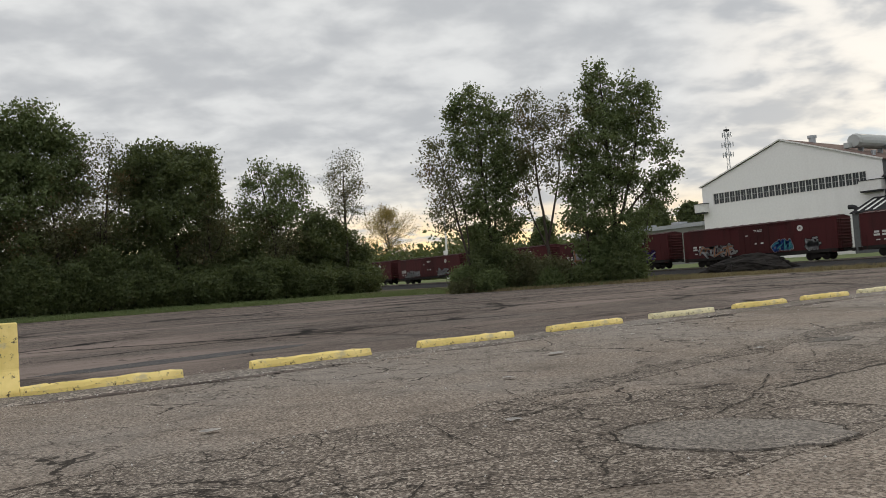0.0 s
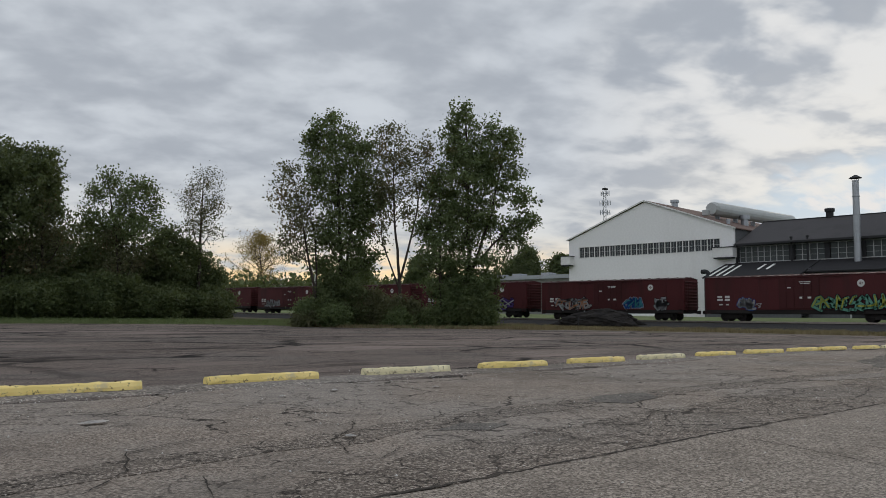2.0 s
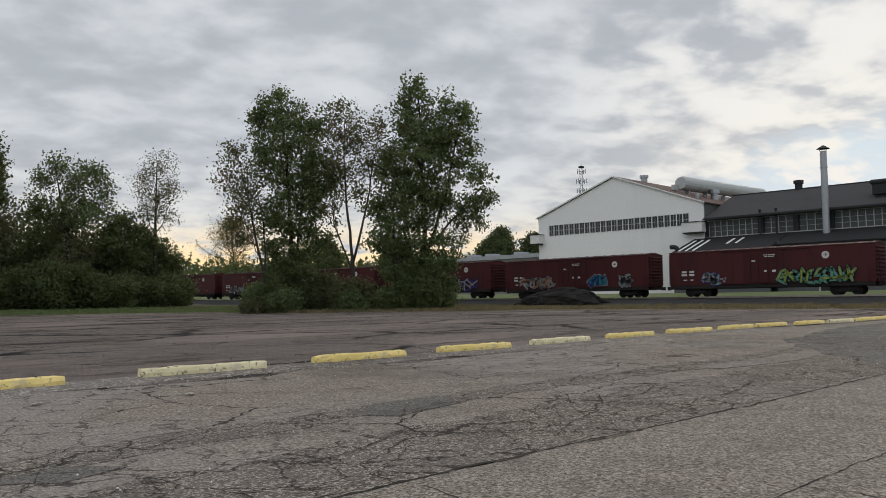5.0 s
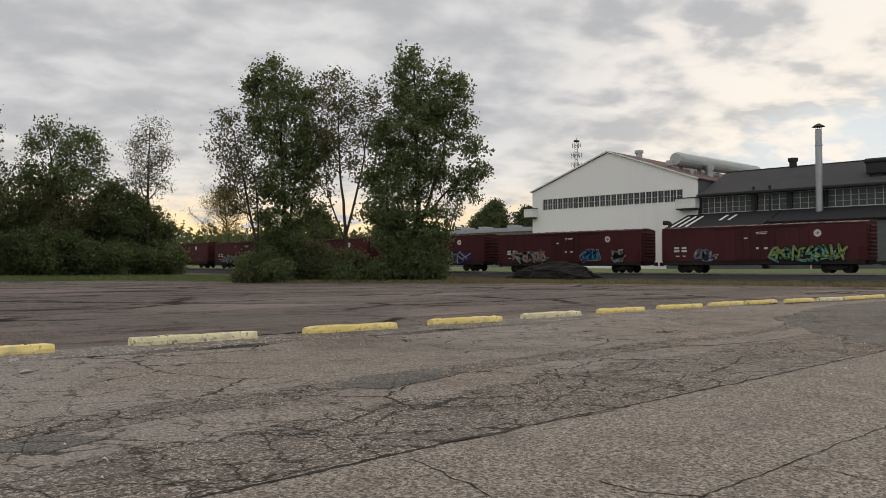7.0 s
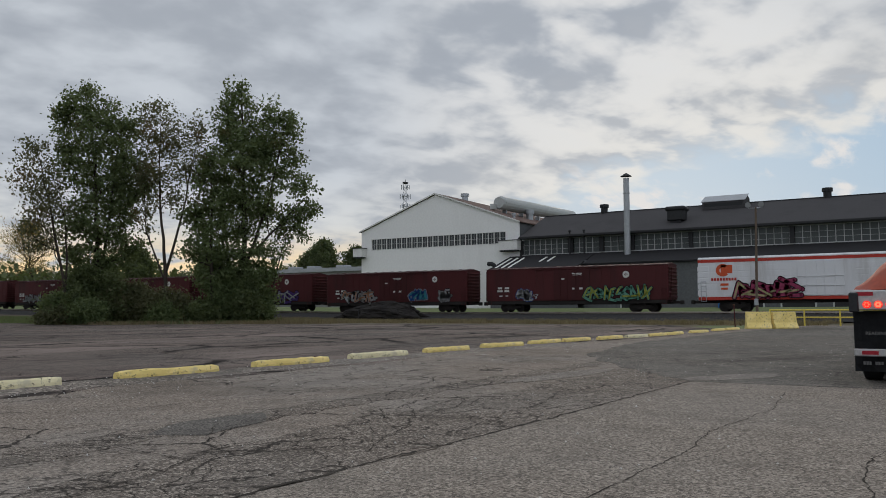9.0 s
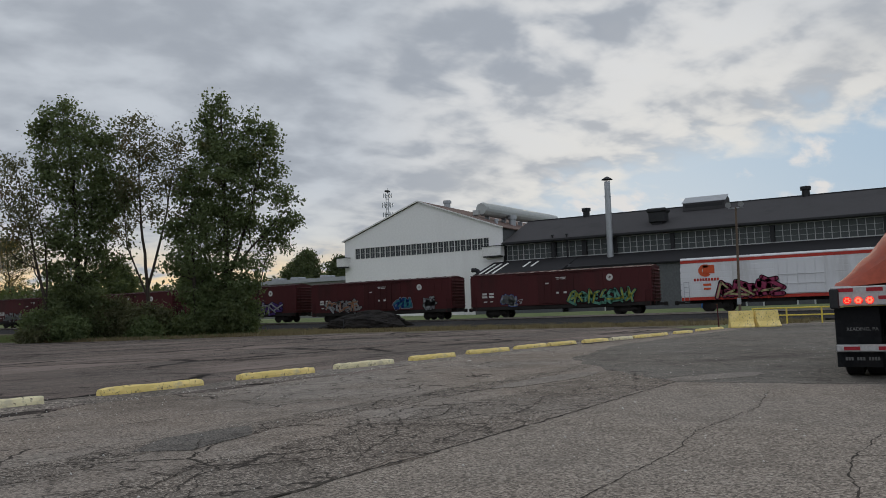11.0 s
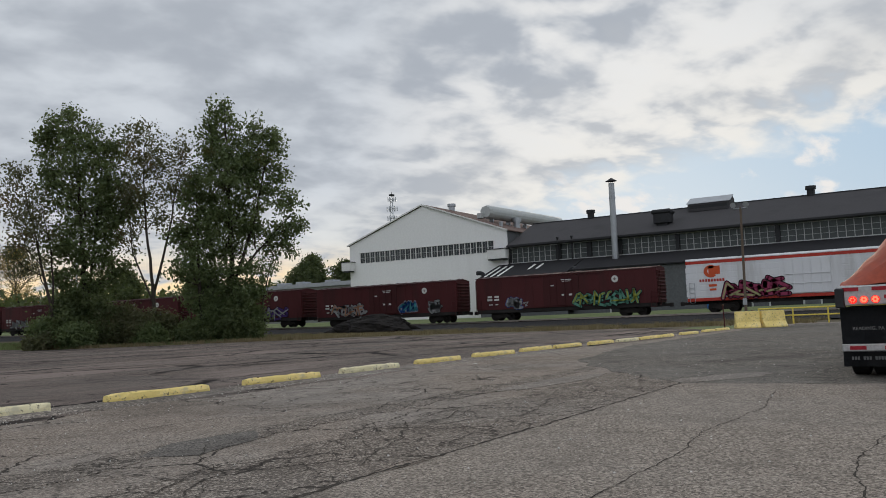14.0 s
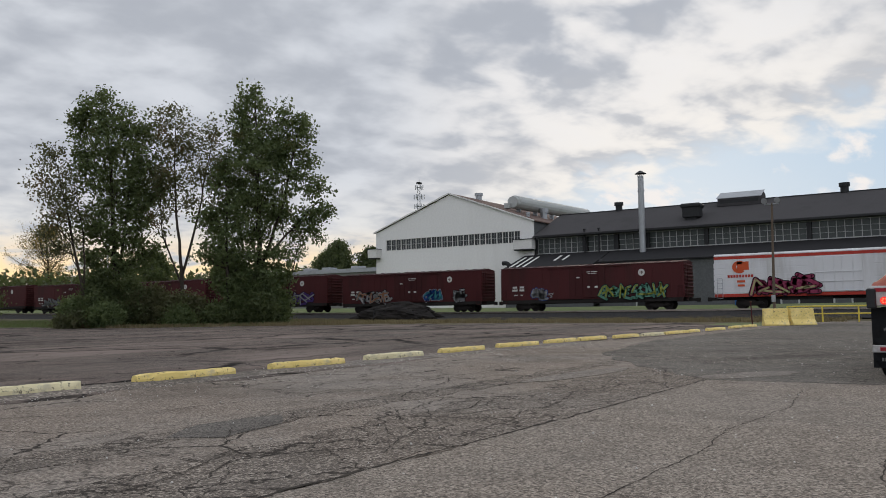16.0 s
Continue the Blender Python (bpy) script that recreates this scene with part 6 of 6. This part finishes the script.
woodland(29.6, 93.5, WOOD, [(25.8, 18.2, 2.6, 2.5), (29.2, 18.9, 2.4, 2.1), (32.4, 18.2, 2.5, 2.3), (34.4, 16.6, 2.0, 2.8), (24.4, 15.8, 2.4, 3.0), (29.0, 16.0, 4.2, 3.4), (33.6, 13.2, 2.6, 2.8), (28.0, 11.6, 4.8, 3.4)], M["leaf_wood"], 2.1, 303)
woodland(43.8, 93.5, "loose green tree with an uneven top in the wood", [(41.4, 17.6, 1.3, 1.7), (44.8, 17.6, 1.7, 1.3), (46.9, 16.9, 1.5, 1.7), (39.8, 15.9, 1.4, 1.8), (43.4, 15.0, 2.8, 1.9), (48.1, 14.6, 1.1, 1.5), (40.0, 13.0, 1.7, 1.8), (46.0, 13.0, 2.4, 1.8), (43.4, 11.2, 4.0, 2.6)], M["leaf"], 1.6, 304, 30, 0.55, 0.32)
woodland(54.3, 93.0, "slender pale grey-green tree with sparse leaves", [(54.6, 19.0, 2.0, 2.0), (52.8, 16.8, 1.7, 2.2), (56.4, 16.6, 1.7, 2.4), (54.4, 14.6, 2.2, 2.4), (53.0, 12.4, 1.6, 1.8), (56.2, 12.6, 1.5, 1.8)], M["leaf_pale"], 2.6, 305, 16, 0.5, 0.22, "pale_tree", "")
woodland(50.4, 93.5, "low dark tree at the end of the wood", [(49.8, 10.4, 2.4, 2.4), (52.6, 9.0, 2.2, 2.0), (48.4, 7.6, 2.6, 2.4), (51.2, 5.6, 3.0, 2.4)], M["leaf_wood"], 2.0, 306)
woodland(56.4, 95.0, "low dark tree at the end of the wood", [(55.8, 7.6, 2.0, 1.8), (58.2, 6.0, 1.6, 1.4), (56.0, 4.4, 2.6, 2.0)], M["leaf_wood"], 2.0, 307)
woodland(15.0, 90.5, DULL, [(14.4, 10.6, 3.2, 3.0), (17.6, 8.4, 2.8, 3.0), (11.6, 8.2, 3.0, 3.2), (15.0, 5.2, 3.8, 3.0)], M["leaf_dull"], 1.3, 308, 26, 0.6, 0.28)
woodland(33.5, 91.5, DULL, [(33.0, 11.6, 2.0, 3.0), (34.8, 9.0, 2.2, 2.6), (32.2, 6.8, 2.6, 2.8)], M["leaf_dull"], 1.2, 309, 24, 0.6, 0.28)
woodland(42.5, 91.5, DULL, [(42.0, 9.8, 2.2, 2.4), (44.0, 7.4, 2.4, 2.6), (41.4, 5.6, 2.4, 2.4)], M["leaf_dull"], 1.2, 310, 24, 0.6, 0.28)
woodland(2.0, 93.5, WOOD, [(2.0, 18.6, 3.4, 3.2), (-1.6, 16.0, 3.4, 3.4), (5.0, 14.6, 3.2, 3.2), (1.4, 11.0, 4.6, 3.4)], M["leaf_wood"], 1.8, 311)
woodland(-12.0, 94.0, WOOD, [(-12.0, 19.0, 3.6, 3.2), (-16.0, 16.4, 3.4, 3.2), (-8.4, 15.4, 3.2, 3.2), (-12.6, 11.0, 5.0, 3.6)], M["leaf"], 1.8, 312)
for i in range(24):
    rng_ = random.Random(400 + i)
    x = -24 + i * 3.5
    y = 88.8 + rng_.uniform(-0.6, 2.6) + max(0, x - 40) * 0.2
    bush(x, y, rng_.uniform(6.0, 11.0) if x < 45 else rng_.uniform(4.0, 6.5), 2.8, M["leaf_wood"], 400 + i, "dense dark shrub at the edge of the wood", 56, 0.27, 0.6)
rng = np.random.default_rng(590)
n = 4200
cx = rng.uniform(-45, 60, n)
centres = np.stack([cx, rng.uniform(92, 104, n) + np.maximum(0, cx - 45) * 0.5, rng.uniform(0, 1, n) * (10.8 + 1.6 * np.sin(cx * 0.35) - np.maximum(0, cx - 44) * 0.42) + 0.6], 1)
tagged(raw_mesh("thicket", *leaves(rng, centres, 44, 0.9, 0.42), M["leaf_wood"]), "dense dark thicket inside the wood", "woods", kind="stuff")
# far trees
tree("golden_tree", 158, 244, "distant broad tree with thin golden leaves", [dict(height=27, first=0.25, spread=15, limbs=60, widest=0.45, top=0.5, subs=9, rise=0.75)], M["leaf_gold"], 9, 0.8, 0.40, 500)
for i, (x, y, h) in enumerate([(172, 131, 17.5), (178, 124, 15.5), (183, 119, 18.0), (176, 138, 15.0), (190, 113, 17.5), (165, 168, 16), (150, 178, 15)]):
    tree("distant_tree", x, y, "distant dark green tree beyond the railway", [dict(height=h, first=0.15, spread=5.5, limbs=34, widest=0.5, subs=6)], M["leaf_wood"], 36, 0.75, 0.6, 510 + i, group="trees beyond the railway")
rng = np.random.default_rng(600)
n = 3600
ang = np.radians(rng.uniform(28, 130, n))
dist = rng.uniform(250, 420, n)
tall = 13.0 + 2.4 * np.sin(ang * 23) + 1.6 * np.sin(ang * 57 + 1)
centres = np.stack([np.cos(ang) * dist, np.sin(ang) * dist, rng.uniform(0, 1, n) ** 0.7 * np.maximum(3.5, tall) + 1.0], 1)
far = raw_mesh("far_woods", *leaves(rng, centres, 44, 2.2, 1.5), M["leaf_wood"])
tagged(far, "distant dark band of woods on the horizon", "woods", kind="stuff")


# ---- grasses and litter ----
LOT = [(-60, 0.35), (47, -0.9), (57.6, 6), (58.6, 20), (53.6, 32.3), (49.4, 38.4), (43.8, 45.2), (42.8, 51), (46.6, 62), (42.6, 69.6), (30, 76), (5, 75.5), (-60, 71.5)]


def paved(x, y):
    """Whether a place lies well inside the lot's outline."""
    inside = False
    for (x0, y0), (x1, y1) in zip(LOT, LOT[1:] + LOT[:1]):
        if (y0 > y) != (y1 > y) and x < x0 + (x1 - x0) * (y - y0) / (y1 - y0):
            inside = not inside
    return inside


def blades(name, count, pick, tall, mat, label, seed):
    rng = np.random.default_rng(seed)
    xy = pick(rng, count)
    xy = xy[[not paved(a, b) for a, b in xy]]
    count = len(xy)
    z = np.array([ground_z(a, b) for a, b in xy])
    p = np.column_stack([xy, z])
    a = rng.uniform(0, 2 * math.pi, count)
    w_ = rng.uniform(0.02, 0.05, count)
    h = tall * rng.uniform(0.4, 1.3, count)
    u = np.column_stack([np.cos(a) * w_, np.sin(a) * w_, np.zeros(count)])
    tip = p + np.column_stack([rng.normal(0, 0.3, count) * h, rng.normal(0, 0.3, count) * h, h])
    verts = np.stack([p - u, p + u, tip], 1).reshape(-1, 3)
    tagged(raw_mesh(name, verts, np.arange(count * 3).reshape(-1, 3), mat), label, "grass", kind="stuff")


def strip(x0, x1, y0, y1, clump=0.0):
    def pick(rng, n):
        p = np.column_stack([rng.uniform(x0, x1, n), rng.uniform(y0, y1, n)])
        if clump:
            c = np.column_stack([rng.uniform(x0, x1, n // 40), rng.uniform(y0, y1, n // 40)])
            p = np.repeat(c, 40, axis=0)[:n] + rng.normal(0, clump, (len(c) * 40, 2))[:n]
        return p
    return pick


blades("grass_tufts", 50000, lambda r, n: np.column_stack([r.uniform(-40, 66, n), 76.5 + r.uniform(0, 1, n) ** 1.4 * 10]), 0.22, M["grass_blade"], "short green grass in front of the wood", 1)
blades("dry_weeds", 60000, strip(58.5, 72, -4, 75, 0.3), 0.26, M["straw"], "dry straw-coloured weeds beside the track", 2)
blades("edge_weeds", 26000, strip(42.5, 63, 32, 56, 0.35), 0.30, M["straw"], "dry weeds at the lot's edge", 3)
blades("tree_grass", 26000, strip(43, 66, 38, 78, 0.5), 0.28, M["grass_blade"], "green grass between the trees", 4)
rng_ = random.Random(5)
litter = [(2.97, -2.85, 0.16), (6.6, -1.6, 0.10), (4.2, -5.0, 0.09), (-0.6, -6.1, 0.07), (8.0, -2.1, 0.11), (19.8, -1.4, 0.12), (1.0, -4.2, 0.08), (-2.2, -4.4, 0.1), (5.6, -1.9, 0.07)]
for i, (x, y, s) in enumerate(litter):
    bm = fresh()
    k = 7
    rim_ = [bm.verts.new((s * rng_.uniform(0.6, 1.1) * math.cos(2 * math.pi * j / k), 0.55 * s * rng_.uniform(0.6, 1.1) * math.sin(2 * math.pi * j / k), rng_.uniform(0.003, 0.02))) for j in range(k)]
    mid_ = bm.verts.new((0, 0, 0.025))
    for j in range(k):
        bm.faces.new((mid_, rim_[j], rim_[(j + 1) % k]))
    bmesh.ops.solidify(bm, geom=bm.faces[:], thickness=0.003)
    ob = part("paper_scrap", bm, M["paper"])
    ob.matrix_basis = pose(x, y, 0.008, 0, 0, i * 50)
    tagged(ob, "small crumpled scrap of pale paper on the asphalt", "litter")
for i, (x, y, s) in enumerate([(5.05, 0.15, 0.14), (3.2, -0.35, 0.07), (10.75, 0.1, 0.12), (7.9, 0.1, 0.06)]):
    heap("tar_lump", x, y, s, s * 0.6, s * 0.45, M["flap"], "lump of broken black asphalt beside the parking stops", "rubble", 40 + i, i * 33)
rng = np.random.default_rng(77)
n = 2600
p = np.column_stack([rng.uniform(-8, 30, n), np.where(rng.uniform(0, 1, n) < 0.6, rng.normal(-0.25, 0.45, n), rng.uniform(-9.5, 0.5, n)), np.zeros(n)])
s = rng.uniform(0.004, 0.013, n)[:, None, None]
oct_v = np.array([[1, 0, 0], [0, 1, 0], [-1, 0, 0], [0, -1, 0], [0, 0, 1.0], [0, 0, -0.4]])
oct_f = np.array([[0, 1, 4], [1, 2, 4], [2, 3, 4], [3, 0, 4], [1, 0, 5], [2, 1, 5], [3, 2, 5], [0, 3, 5]])
verts = (p[:, None] + oct_v[None] * s * rng.uniform(0.6, 1.4, (n, 6, 1)) + np.array([0, 0, 0.006])).reshape(-1, 3)
gravel = raw_mesh("loose_gravel", verts, ((np.arange(n) * 6)[:, None, None] + oct_f[None]).reshape(-1, 3), M["paper"])
tagged(gravel, "loose pale gravel scattered on the asphalt", "gravel", kind="stuff")
